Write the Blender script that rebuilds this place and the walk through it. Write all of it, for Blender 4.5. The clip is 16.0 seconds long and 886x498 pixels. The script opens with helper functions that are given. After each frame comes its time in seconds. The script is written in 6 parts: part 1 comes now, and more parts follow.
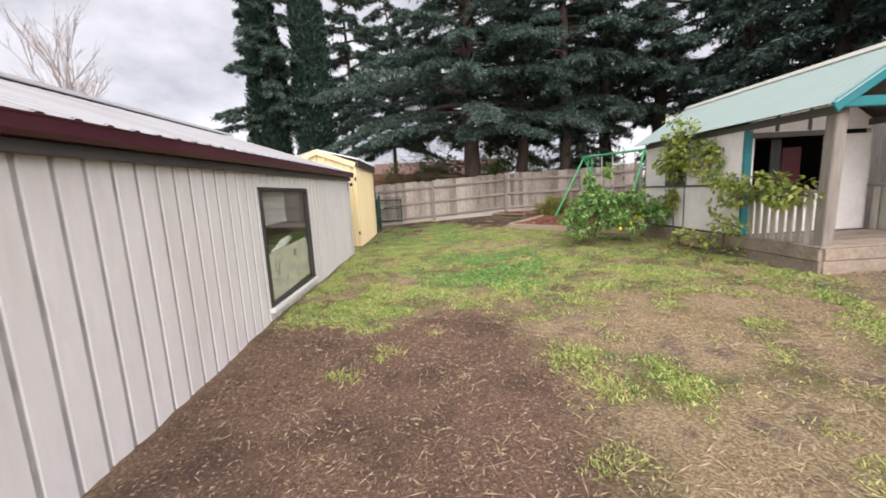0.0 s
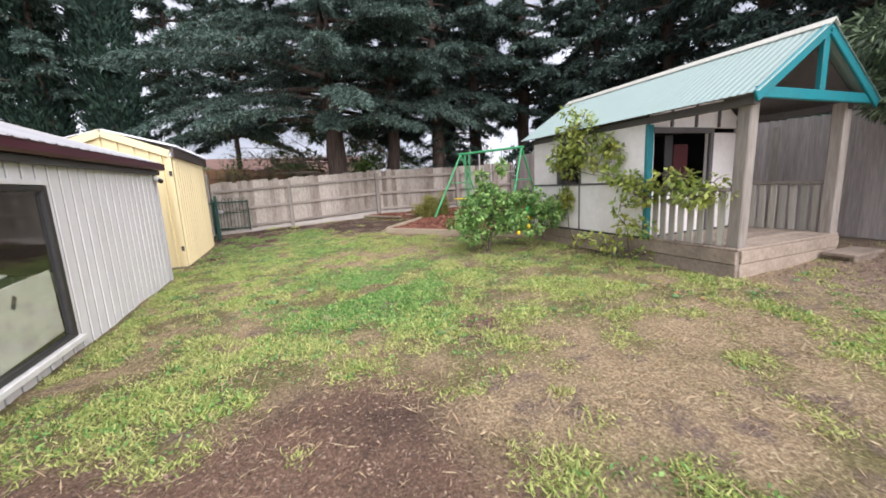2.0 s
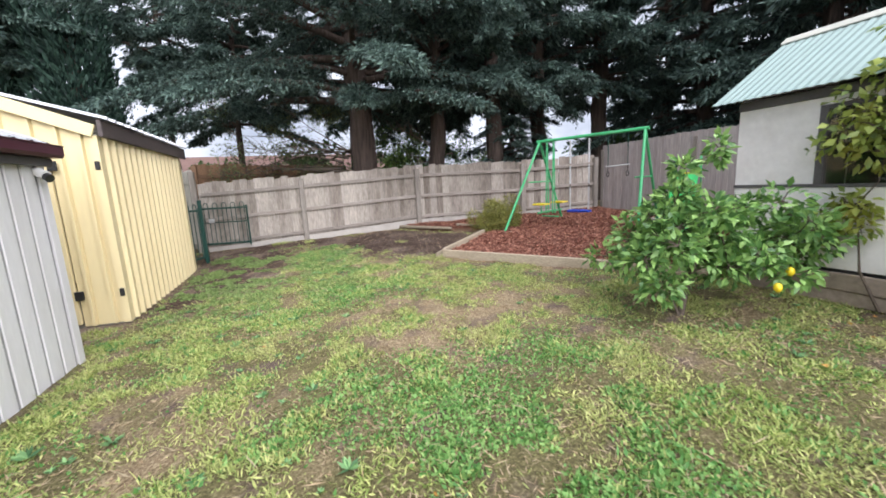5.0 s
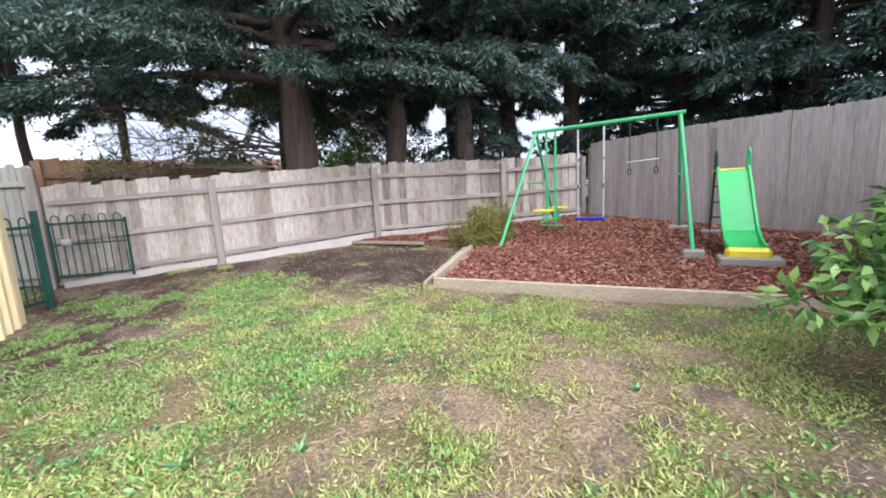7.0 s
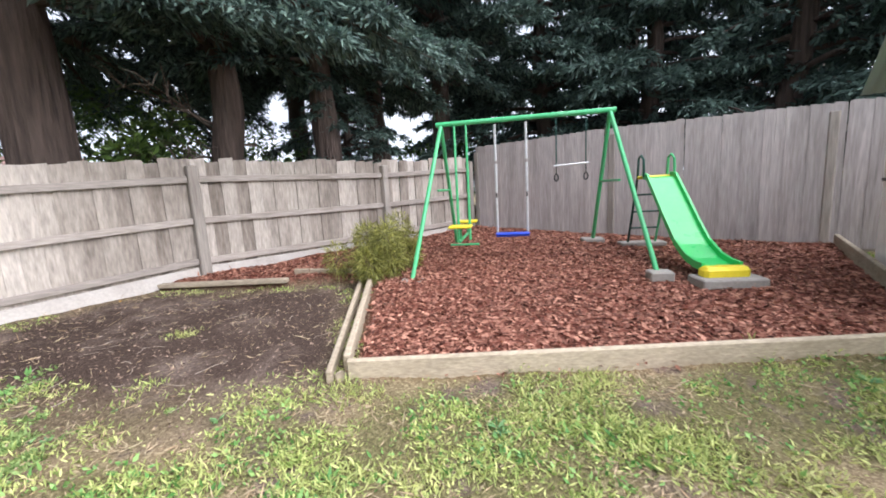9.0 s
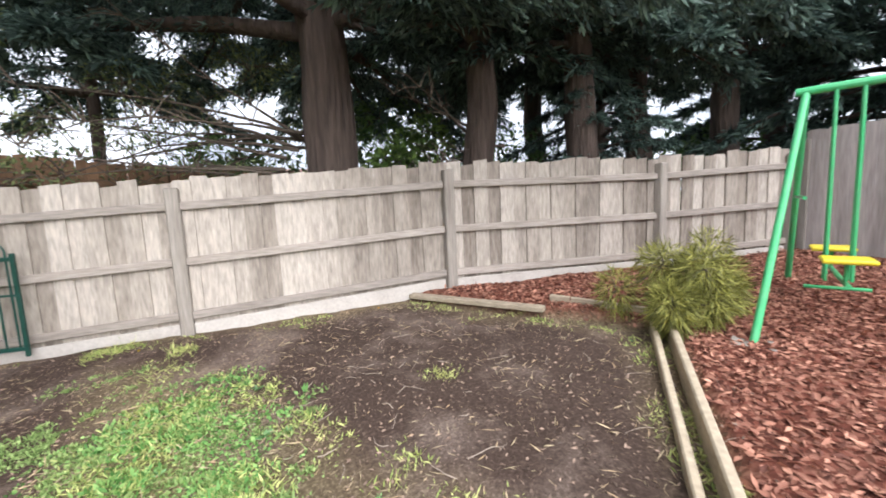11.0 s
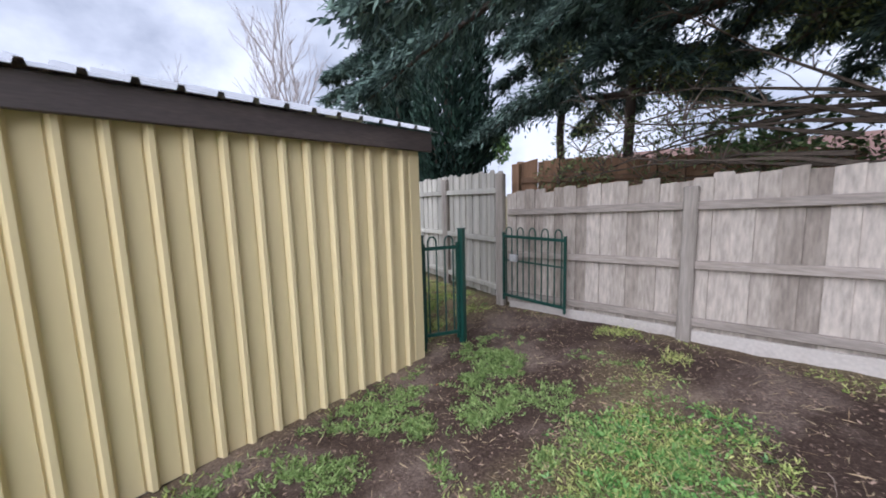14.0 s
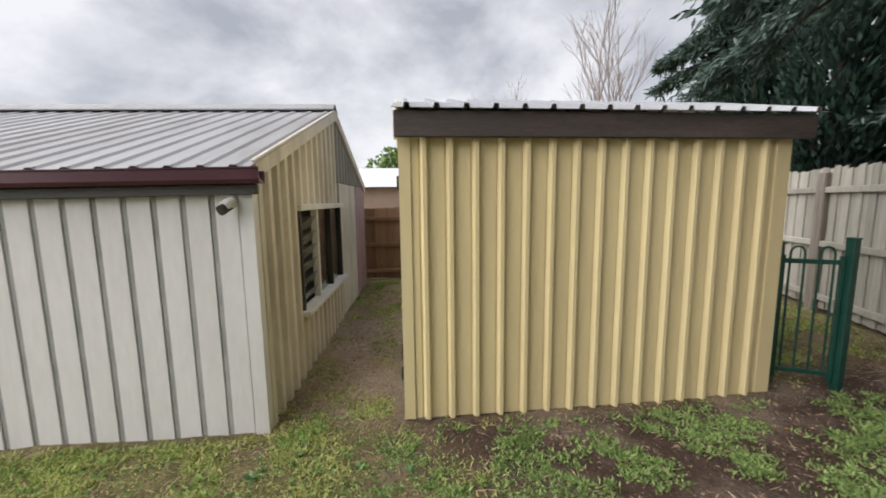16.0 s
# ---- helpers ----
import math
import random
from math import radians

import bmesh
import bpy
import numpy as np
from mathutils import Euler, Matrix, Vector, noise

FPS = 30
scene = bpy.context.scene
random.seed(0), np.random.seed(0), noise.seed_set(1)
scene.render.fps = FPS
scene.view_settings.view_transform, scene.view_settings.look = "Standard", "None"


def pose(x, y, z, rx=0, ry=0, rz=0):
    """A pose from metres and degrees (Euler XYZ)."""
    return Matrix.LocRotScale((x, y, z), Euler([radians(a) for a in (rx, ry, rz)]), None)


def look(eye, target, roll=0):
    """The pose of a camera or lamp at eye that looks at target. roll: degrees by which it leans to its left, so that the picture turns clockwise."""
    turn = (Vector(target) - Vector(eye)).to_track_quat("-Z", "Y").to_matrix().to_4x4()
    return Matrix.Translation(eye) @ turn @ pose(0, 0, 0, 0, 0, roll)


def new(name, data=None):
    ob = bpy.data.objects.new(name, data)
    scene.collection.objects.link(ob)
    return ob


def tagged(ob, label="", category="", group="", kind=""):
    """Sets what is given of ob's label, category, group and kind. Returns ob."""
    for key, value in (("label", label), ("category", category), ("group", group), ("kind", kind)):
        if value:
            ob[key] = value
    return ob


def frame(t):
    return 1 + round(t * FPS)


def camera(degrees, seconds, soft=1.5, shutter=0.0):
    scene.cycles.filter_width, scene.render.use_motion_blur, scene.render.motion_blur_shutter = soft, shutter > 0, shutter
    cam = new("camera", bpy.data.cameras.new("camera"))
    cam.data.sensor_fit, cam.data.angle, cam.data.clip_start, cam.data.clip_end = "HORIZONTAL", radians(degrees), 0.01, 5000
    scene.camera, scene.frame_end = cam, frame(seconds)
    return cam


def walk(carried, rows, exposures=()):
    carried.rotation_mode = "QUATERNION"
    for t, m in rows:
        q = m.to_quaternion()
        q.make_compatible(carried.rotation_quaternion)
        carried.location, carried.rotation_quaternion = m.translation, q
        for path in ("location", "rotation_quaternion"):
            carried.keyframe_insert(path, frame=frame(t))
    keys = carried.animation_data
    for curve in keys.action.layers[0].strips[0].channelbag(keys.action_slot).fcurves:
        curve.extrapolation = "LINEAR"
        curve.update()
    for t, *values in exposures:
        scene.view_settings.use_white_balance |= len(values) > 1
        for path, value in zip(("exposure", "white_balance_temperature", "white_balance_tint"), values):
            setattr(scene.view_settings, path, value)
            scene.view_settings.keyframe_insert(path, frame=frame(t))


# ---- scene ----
# ---- camera ----
PATH = [
    (0, (0.116, 0.884, 1.348), (0.174, 2.861, 1.05), -3.0),
    (0.5, (0.112, 1.111, 1.333), (0.545, 3.038, 1.018), -3.0),
    (1, (0.171, 1.467, 1.382), (0.891, 3.303, 1.05), -2.9),
    (1.5, (0.179, 1.901, 1.366), (0.91, 3.733, 1.032), -2.8),
    (2, (0.186, 2.435, 1.334), (0.91, 4.27, 1.0), -2.9),
    (2.5, (0.217, 2.998, 1.393), (0.913, 4.844, 1.061), -2.9),
    (3, (0.243, 3.526, 1.424), (0.918, 5.379, 1.093), -2.9),
    (3.5, (0.226, 4.097, 1.393), (0.902, 5.95, 1.064), -2.8),
    (4, (0.233, 4.647, 1.385), (0.897, 6.505, 1.057), -2.9),
    (4.5, (0.254, 5.175, 1.4), (0.911, 7.035, 1.069), -2.9),
    (7, (0.37, 7.756, 1.295), (1.343, 9.477, 0.996), -3.1),
    (7.5, (0.5, 8.231, 1.327), (1.776, 9.74, 1.017), -3.2),
    (8, (0.62, 8.741, 1.319), (2.165, 9.971, 1.005), -3.0),
    (8.2, (0.669, 8.92, 1.315), (2.303, 10.031, 1.005), -3.0),
    (10.5, (1.153, 10.591, 1.385), (2.292, 12.218, 1.149), -3.1),
    (11, (1.068, 10.825, 1.406), (1.88, 12.639, 1.18), -2.6),
    (11.5, (0.973, 11.033, 1.474), (1.418, 12.969, 1.237), -2.1),
    (12, (0.865, 11.217, 1.589), (0.949, 13.195, 1.311), -2.0),
    (12.5, (0.86, 11.311, 1.618), (0.561, 13.269, 1.34), -1.9),
    (13, (0.861, 11.282, 1.623), (0.19, 13.146, 1.351), -1.8),
    (13.5, (0.861, 11.188, 1.629), (-0.151, 12.893, 1.361), -1.6),
    (14, (0.859, 11.132, 1.634), (-0.452, 12.619, 1.369), -1.5),
    (14.5, (0.881, 11.089, 1.647), (-0.69, 12.299, 1.383), -1.4),
    (15, (0.89, 10.998, 1.658), (-0.873, 11.903, 1.392), -1.2),
    (15.5, (0.933, 10.909, 1.66), (-0.968, 11.47, 1.396), -0.9),
    (16, (0.964, 10.832, 1.643), (-1.01, 11.025, 1.389), -0.7),
]
cam = camera(98.3, 16.0, soft=1.75, shutter=0.15)
walk(cam, [(t, look(eye, target, lean)) for t, eye, target, lean in PATH],
     exposures=[(0.0, 1.33, 6650, 17), (1.5, 1.5, 6350, 18), (3.0, 1.5, 6250, 15), (4.5, 1.55, 6150, 14), (7.0, 1.93, 5850, 16), (11.0, 2.15, 6150, 12), (13.0, 1.62, 5850, 13), (14.5, 1.25, 5700, 18), (15.2, 1.2, 6000, 12), (16.0, 1.15, 6600, 12)])

# ---- sky and sun: a bright overcast afternoon ----
SUN_UP, SUN_ROUND = radians(40), radians(166)
world = bpy.data.worlds.new("overcast_sky")
scene.world = world
world.use_nodes = True
wn, wl = world.node_tree.nodes, world.node_tree.links
wn.clear()
w_out = wn.new("ShaderNodeOutputWorld")
w_bg = wn.new("ShaderNodeBackground")
w_sky = wn.new("ShaderNodeTexSky")
w_sky.sky_type, w_sky.sun_disc = 'NISHITA', False
w_sky.sun_elevation, w_sky.sun_rotation = SUN_UP, SUN_ROUND
w_sky_dim = wn.new("ShaderNodeVectorMath")
w_sky_dim.operation = 'SCALE'
w_sky_dim.inputs["Scale"].default_value = 0.08
w_co = wn.new("ShaderNodeTexCoord")
w_map = wn.new("ShaderNodeMapping")
w_map.inputs["Scale"].default_value = (1.0, 1.0, 1.7)
w_noise = wn.new("ShaderNodeTexNoise")
w_noise.inputs["Scale"].default_value = 2.9
w_noise.inputs["Detail"].default_value = 7
w_noise.inputs["Roughness"].default_value = 0.55
w_noise.inputs["Distortion"].default_value = 0.15
w_ramp = wn.new("ShaderNodeValToRGB")
w_ramp.color_ramp.elements[0].position, w_ramp.color_ramp.elements[0].color = 0.34, (0.40, 0.43, 0.49, 1)
w_ramp.color_ramp.elements[1].position, w_ramp.color_ramp.elements[1].color = 0.62, (0.84, 0.86, 0.90, 1)
w_mix = wn.new("ShaderNodeMix")
w_mix.data_type = 'RGBA'
w_mix.inputs["Factor"].default_value = 0.9
wl.new(w_co.outputs["Generated"], w_map.inputs["Vector"])
wl.new(w_map.outputs["Vector"], w_noise.inputs["Vector"])
wl.new(w_noise.outputs["Fac"], w_ramp.inputs["Fac"])
wl.new(w_sky.outputs["Color"], w_sky_dim.inputs[0])
wl.new(w_sky_dim.outputs["Vector"], w_mix.inputs[6])
wl.new(w_ramp.outputs["Color"], w_mix.inputs[7])
wl.new(w_mix.outputs[2], w_bg.inputs["Color"])
w_bg.inputs["Strength"].default_value = 0.52
wl.new(w_bg.outputs["Background"], w_out.inputs["Surface"])

sun = new("sun", bpy.data.lights.new("sun", 'SUN'))
sun.data.energy, sun.data.angle, sun.data.color = 2.2, radians(85), (1.0, 0.98, 0.95)
sun.matrix_world = look((0, 0, 20), (-math.sin(SUN_ROUND) * 20, -math.cos(SUN_ROUND) * 20, 20 - 20 * math.tan(SUN_UP)))

# ---- materials ----
def material(name, color, rough=0.7, vary=0.18, grain=40.0, stain=2.5, bump=0.15, metal=0.0, dirt=None, dirt_amount=0.4,
             stretch=(1, 1, 1), relief=0.01, per_piece=0.0, per_island=0.0, tone=None, trans=0.0, spec=0.5, hue=0.0):
    """Base colour with fine grain, large stains in a dirt colour, relief, and a tone for each piece."""
    m = bpy.data.materials.new(name)
    m.use_nodes = True
    n, l = m.node_tree.nodes, m.node_tree.links
    b = n["Principled BSDF"]
    b.inputs["Metallic"].default_value = metal
    b.inputs["Specular IOR Level"].default_value = spec
    co = n.new("ShaderNodeTexCoord")
    mp = n.new("ShaderNodeMapping")
    mp.inputs["Scale"].default_value = stretch
    geo = n.new("ShaderNodeNewGeometry")
    info = n.new("ShaderNodeObjectInfo")
    l.new(geo.outputs["Position"], mp.inputs["Vector"])
    fine = n.new("ShaderNodeTexNoise")
    fine.noise_dimensions = '4D'
    fine.inputs["Scale"].default_value, fine.inputs["Detail"].default_value = grain, 5
    big = n.new("ShaderNodeTexNoise")
    big.inputs["Scale"].default_value, big.inputs["Detail"].default_value, big.inputs["Roughness"].default_value = stain, 6, 0.65
    l.new(mp.outputs["Vector"], fine.inputs["Vector"])
    l.new(mp.outputs["Vector"], big.inputs["Vector"])
    shift = n.new("ShaderNodeMath")
    shift.operation = 'MULTIPLY'
    shift.inputs[1].default_value = 30.0
    l.new(info.outputs["Random"], shift.inputs[0])
    l.new(shift.outputs[0], fine.inputs["W"])
    # brightness factor: 1 + grain + piece
    amount = n.new("ShaderNodeMapRange")
    amount.inputs["From Min"].default_value, amount.inputs["From Max"].default_value = 0.25, 0.75
    amount.inputs["To Min"].default_value, amount.inputs["To Max"].default_value = 1 - vary, 1 + vary
    amount.clamp = False
    l.new(fine.outputs["Fac"], amount.inputs["Value"])
    value = amount.outputs["Result"]
    for source, size in ((info.outputs["Random"], per_piece), (geo.outputs["Random Per Island"], per_island)):
        if size:
            rng = n.new("ShaderNodeMapRange")
            rng.inputs["To Min"].default_value, rng.inputs["To Max"].default_value = 1 - size, 1 + size
            l.new(source, rng.inputs["Value"])
            mul = n.new("ShaderNodeMath")
            mul.operation = 'MULTIPLY'
            l.new(value, mul.inputs[0])
            l.new(rng.outputs["Result"], mul.inputs[1])
            value = mul.outputs[0]
    base = n.new("ShaderNodeMix")
    base.data_type = 'RGBA'
    base.inputs[6].default_value = (*color, 1)
    d = dirt if dirt else tuple(c * 0.55 for c in color)
    base.inputs[7].default_value = (*d, 1)
    ramp = n.new("ShaderNodeMapRange")
    ramp.inputs["From Min"].default_value, ramp.inputs["From Max"].default_value = 0.45, 0.75
    ramp.inputs["To Min"].default_value, ramp.inputs["To Max"].default_value = 0.0, dirt_amount
    l.new(big.outputs["Fac"], ramp.inputs["Value"])
    l.new(ramp.outputs["Result"], base.inputs["Factor"])
    col = base.outputs[2]
    if tone:
        other = n.new("ShaderNodeMix")
        other.data_type = 'RGBA'
        other.inputs[7].default_value = (*tone, 1)
        l.new(geo.outputs["Random Per Island"] if per_island else info.outputs["Random"], other.inputs["Factor"])
        l.new(col, other.inputs[6])
        col = other.outputs[2]
    scale = n.new("ShaderNodeVectorMath")
    scale.operation = 'SCALE'
    l.new(col, scale.inputs[0])
    l.new(value, scale.inputs["Scale"])
    l.new(scale.outputs["Vector"], b.inputs["Base Color"])
    rr = n.new("ShaderNodeMapRange")
    rr.inputs["To Min"].default_value, rr.inputs["To Max"].default_value = max(0.05, rough - 0.12), min(1.0, rough + 0.12)
    l.new(big.outputs["Fac"], rr.inputs["Value"])
    l.new(rr.outputs["Result"], b.inputs["Roughness"])
    if bump:
        bp = n.new("ShaderNodeBump")
        bp.inputs["Strength"].default_value, bp.inputs["Distance"].default_value = bump, relief
        l.new(fine.outputs["Fac"], bp.inputs["Height"])
        l.new(bp.outputs["Normal"], b.inputs["Normal"])
    if trans:
        tr = n.new("ShaderNodeBsdfTranslucent")
        l.new(scale.outputs["Vector"], tr.inputs["Color"])
        mixs = n.new("ShaderNodeMixShader")
        mixs.inputs[0].default_value = trans
        l.new(b.outputs[0], mixs.inputs[1])
        l.new(tr.outputs[0], mixs.inputs[2])
        l.new(mixs.outputs[0], n["Material Output"].inputs["Surface"])
    return m


def glass_material(name, tint=(0.85, 0.9, 0.88)):
    m = bpy.data.materials.new(name)
    m.use_nodes = True
    b = m.node_tree.nodes["Principled BSDF"]
    b.inputs["Base Color"].default_value = (*tint, 1)
    b.inputs["Transmission Weight"].default_value = 1.0
    b.inputs["Roughness"].default_value = 0.02
    b.inputs["IOR"].default_value = 1.45
    return m


M_WHITE = material("white_painted_steel", (0.76, 0.745, 0.745), 0.5, vary=0.05, grain=25, stain=1.7, bump=0.03, dirt=(0.50, 0.47, 0.43), dirt_amount=0.45, stretch=(1, 1, 0.25))
# dark tone for the wall troughs: grime, with their shade put into the colour
M_SHADE_GRIME = material("trough_shade_and_grime", (0.33, 0.325, 0.32), 0.85, vary=0.3, grain=20, stain=2, bump=0.1, stretch=(1, 1, 0.3), dirt=(0.5, 0.49, 0.47), dirt_amount=0.7)
M_CREAM = material("aged_cream_steel", (0.70, 0.655, 0.57), 0.55, vary=0.07, stain=2.2, bump=0.03, dirt=(0.24, 0.21, 0.15), dirt_amount=0.7, stretch=(1, 1, 0.25))
M_GREYED = material("weathered_grey_cladding", (0.36, 0.35, 0.34), 0.7, vary=0.08, stain=2, bump=0.1, stretch=(1, 1, 0.3))
M_YELLOW = material("primrose_painted_steel", (0.74, 0.625, 0.36), 0.42, vary=0.03, grain=20, stain=1.3, bump=0.02, dirt=(0.52, 0.40, 0.20), dirt_amount=0.3, stretch=(1, 1, 0.2))
M_ROOF = material("galvanised_roof", (0.33, 0.335, 0.35), 0.68, vary=0.06, grain=30, stain=1.6, bump=0.03, metal=0.05, dirt=(0.21, 0.195, 0.185), dirt_amount=0.8, stretch=(0.25, 1, 0.25))
M_ZINC = material("zinc_roof_sheet", (0.45, 0.46, 0.48), 0.35, vary=0.05, stain=2.0, bump=0.03, metal=0.6, dirt=(0.35, 0.35, 0.36), dirt_amount=0.5)
M_MAROON = material("maroon_gutter_paint", (0.075, 0.020, 0.032), 0.35, vary=0.08, stain=2, bump=0.03, dirt=(0.15, 0.06, 0.065), dirt_amount=0.4)
M_FASCIA = material("dark_brown_timber_fascia", (0.07, 0.055, 0.053), 0.65, vary=0.2, grain=30, stain=3, bump=0.15, stretch=(3, 0.5, 3), dirt=(0.18, 0.14, 0.12))
M_EAVE = material("grey_steel_fascia", (0.085, 0.08, 0.083), 0.6, vary=0.1, stain=2, bump=0.05)
M_FRAME = material("dark_window_frame", (0.035, 0.033, 0.032), 0.45, vary=0.15, bump=0.03)
M_SILL = material("white_painted_sill", (0.74, 0.73, 0.70), 0.5, vary=0.05, stain=4, bump=0.05, dirt=(0.42, 0.38, 0.32))
M_GLASS = glass_material("window_glass")
# near-black: the shade of rooms put into colour; also colours the board's scuffs
M_DARK = material("interior_shade_and_scuff", (0.05, 0.05, 0.05), 0.9, bump=0.05)
M_BOARD = material("stained_cream_board", (0.55, 0.52, 0.44), 0.8, vary=0.06, stain=3, bump=0.05, dirt=(0.22, 0.19, 0.15), dirt_amount=0.6)
M_BLIND = material("grey_blind", (0.42, 0.42, 0.40), 0.7, vary=0.05, stain=3, bump=0.05)
M_PINK = material("faded_pink_panel", (0.42, 0.28, 0.29), 0.7, vary=0.06, stain=2, bump=0.05)
M_PALING = material("weathered_grey_paling", (0.325, 0.275, 0.23), 0.85, vary=0.34, grain=14, stain=2.0, bump=0.35, stretch=(3, 3, 0.6), per_piece=0.2, dirt=(0.11, 0.08, 0.06), dirt_amount=1.0, tone=(0.39, 0.345, 0.30))
M_RAIL = material("weathered_grey_rail", (0.33, 0.285, 0.25), 0.85, vary=0.25, grain=20, stain=4, bump=0.35, stretch=(0.4, 0.4, 3), per_piece=0.12, dirt=(0.16, 0.13, 0.10), dirt_amount=0.6)
M_POST = material("grey_hardwood_post", (0.31, 0.275, 0.24), 0.85, vary=0.25, grain=20, stain=3, bump=0.4, stretch=(3, 3, 0.25), per_piece=0.15, dirt=(0.15, 0.12, 0.10), dirt_amount=0.6)
M_SIDEPAL = material("flush_grey_paling", (0.43, 0.385, 0.365), 0.85, vary=0.26, grain=22, stain=2.0, bump=0.3, stretch=(3, 3, 0.22), per_piece=0.10, dirt=(0.22, 0.19, 0.175), dirt_amount=0.75)
M_PALE2 = material("pale_silvered_paling", (0.43, 0.41, 0.36), 0.85, vary=0.2, grain=22, stain=3, bump=0.3, stretch=(3, 3, 0.22), per_piece=0.2, dirt=(0.26, 0.25, 0.19), dirt_amount=0.5)
M_BROWNF = material("brown_stained_paling", (0.26, 0.15, 0.085), 0.8, vary=0.2, grain=22, stain=3, bump=0.3, stretch=(3, 3, 0.22), per_piece=0.22)
M_PLINTH = material("pale_concrete_plinth", (0.50, 0.46, 0.42), 0.9, vary=0.12, stain=4, bump=0.3, dirt=(0.25, 0.20, 0.17))
M_CONCRETE = material("grey_concrete", (0.30, 0.275, 0.245), 0.9, vary=0.15, stain=5, bump=0.3, dirt=(0.2, 0.17, 0.14))
M_SLEEPER = material("sawn_timber_sleeper", (0.40, 0.33, 0.24), 0.85, vary=0.25, grain=25, stain=3, bump=0.4, stretch=(1, 1, 3), per_piece=0.15, dirt=(0.19, 0.15, 0.10), dirt_amount=0.6)
M_DECK = material("grey_deck_timber", (0.33, 0.265, 0.21), 0.85, vary=0.25, grain=25, stain=3, bump=0.35, per_piece=0.18, dirt=(0.15, 0.12, 0.09), dirt_amount=0.6)
M_CUBBY = material("flaking_white_wall_sheet", (0.92, 0.88, 0.85), 0.7, vary=0.05, grain=18, stain=2.6, bump=0.08, dirt=(0.50, 0.45, 0.40), dirt_amount=0.3)
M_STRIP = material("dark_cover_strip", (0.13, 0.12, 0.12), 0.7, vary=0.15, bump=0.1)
M_TEAL = material("teal_gloss_paint", (0.012, 0.20, 0.23), 0.4, vary=0.1, stain=5, bump=0.06, dirt=(0.04, 0.15, 0.16))
M_MINT = material("mint_green_steel_roof", (0.33, 0.43, 0.40), 0.5, vary=0.04, stain=1.4, bump=0.03, dirt=(0.31, 0.39, 0.35), dirt_amount=0.5)
M_RIDGE = material("cream_ridge_cap", (0.58, 0.58, 0.50), 0.5, vary=0.06, bump=0.04)
M_RED = material("red_painted_board", (0.06, 0.006, 0.009), 0.5, vary=0.1)
M_GREEN = material("bright_green_paint", (0.06, 0.42, 0.16), 0.38, vary=0.06, stain=6, bump=0.04, dirt=(0.16, 0.40, 0.22), dirt_amount=0.5)
M_SLIDE = material("green_slide_plastic", (0.04, 0.52, 0.12), 0.3, vary=0.04, stain=3, bump=0.02, dirt=(0.10, 0.46, 0.17))
M_LEMON = material("yellow_plastic", (0.80, 0.64, 0.03), 0.4, vary=0.06, bump=0.02)
M_BLUE = material("blue_plastic", (0.02, 0.07, 0.55), 0.4, vary=0.06, bump=0.02)
M_CHAIN = material("pale_chain_sleeve", (0.55, 0.55, 0.55), 0.4, vary=0.15, metal=0.3)
M_BOTTLE = material("dark_green_gate_paint", (0.008, 0.05, 0.038), 0.38, vary=0.1, stain=8, bump=0.03, dirt=(0.03, 0.10, 0.08))
M_BLACK = material("black_plastic", (0.02, 0.02, 0.02), 0.5, vary=0.1, bump=0.02)
M_TILE = material("terracotta_roof", (0.17, 0.095, 0.075), 0.8, vary=0.2, stain=2, bump=0.2)
M_BRICK = material("brown_render", (0.30, 0.22, 0.17), 0.85, vary=0.12, stain=2, bump=0.15)
M_FARROOF = material("white_far_roof", (0.66, 0.68, 0.72), 0.5, vary=0.05, bump=0.03)
M_BARK = material("fibrous_conifer_bark", (0.085, 0.060, 0.048), 0.95, vary=0.5, grain=7, stain=2.5, bump=1.0, relief=0.06, stretch=(3, 3, 0.35), dirt=(0.05, 0.035, 0.028), dirt_amount=0.7)
M_PALETWIG = material("pale_bare_twig", (0.34, 0.30, 0.29), 0.9, vary=0.2, bump=0.2)
M_TWIG = material("grey_brown_twig", (0.12, 0.092, 0.07), 0.9, vary=0.25, bump=0.3)
M_CONIFER = material("dark_conifer_spray", (0.050, 0.090, 0.080), 0.6, vary=0.25, grain=3, stain=0.5, bump=0, per_island=0.5, tone=(0.13, 0.19, 0.155), dirt=(0.04, 0.055, 0.035), trans=0.25, spec=0.35)
M_CYPRESS = material("blue_green_cypress_spray", (0.017, 0.040, 0.032), 0.65, vary=0.2, grain=6, stain=0.5, bump=0, per_island=0.45, tone=(0.032, 0.064, 0.045), trans=0.15, spec=0.3)
M_SHRUB = material("bright_shrub_leaf", (0.10, 0.19, 0.05), 0.5, vary=0.15, grain=8, stain=1, bump=0, per_island=0.4, tone=(0.17, 0.26, 0.06), trans=0.3)
M_CITRUS = material("glossy_lemon_leaf", (0.11, 0.27, 0.07), 0.35, vary=0.15, grain=8, stain=1.5, bump=0, per_island=0.4, tone=(0.30, 0.46, 0.14), trans=0.3)
M_VINE = material("yellow_green_vine_leaf", (0.20, 0.32, 0.08), 0.5, vary=0.15, grain=8, stain=2.4, bump=0, per_island=0.4, tone=(0.38, 0.44, 0.11), trans=0.4, dirt=(0.75, 0.56, 0.06), dirt_amount=0.9)
M_VINEDARK = material("green_vine_leaf", (0.07, 0.15, 0.05), 0.5, vary=0.15, grain=8, stain=1.6, bump=0, per_island=0.35, tone=(0.12, 0.20, 0.06), trans=0.3)
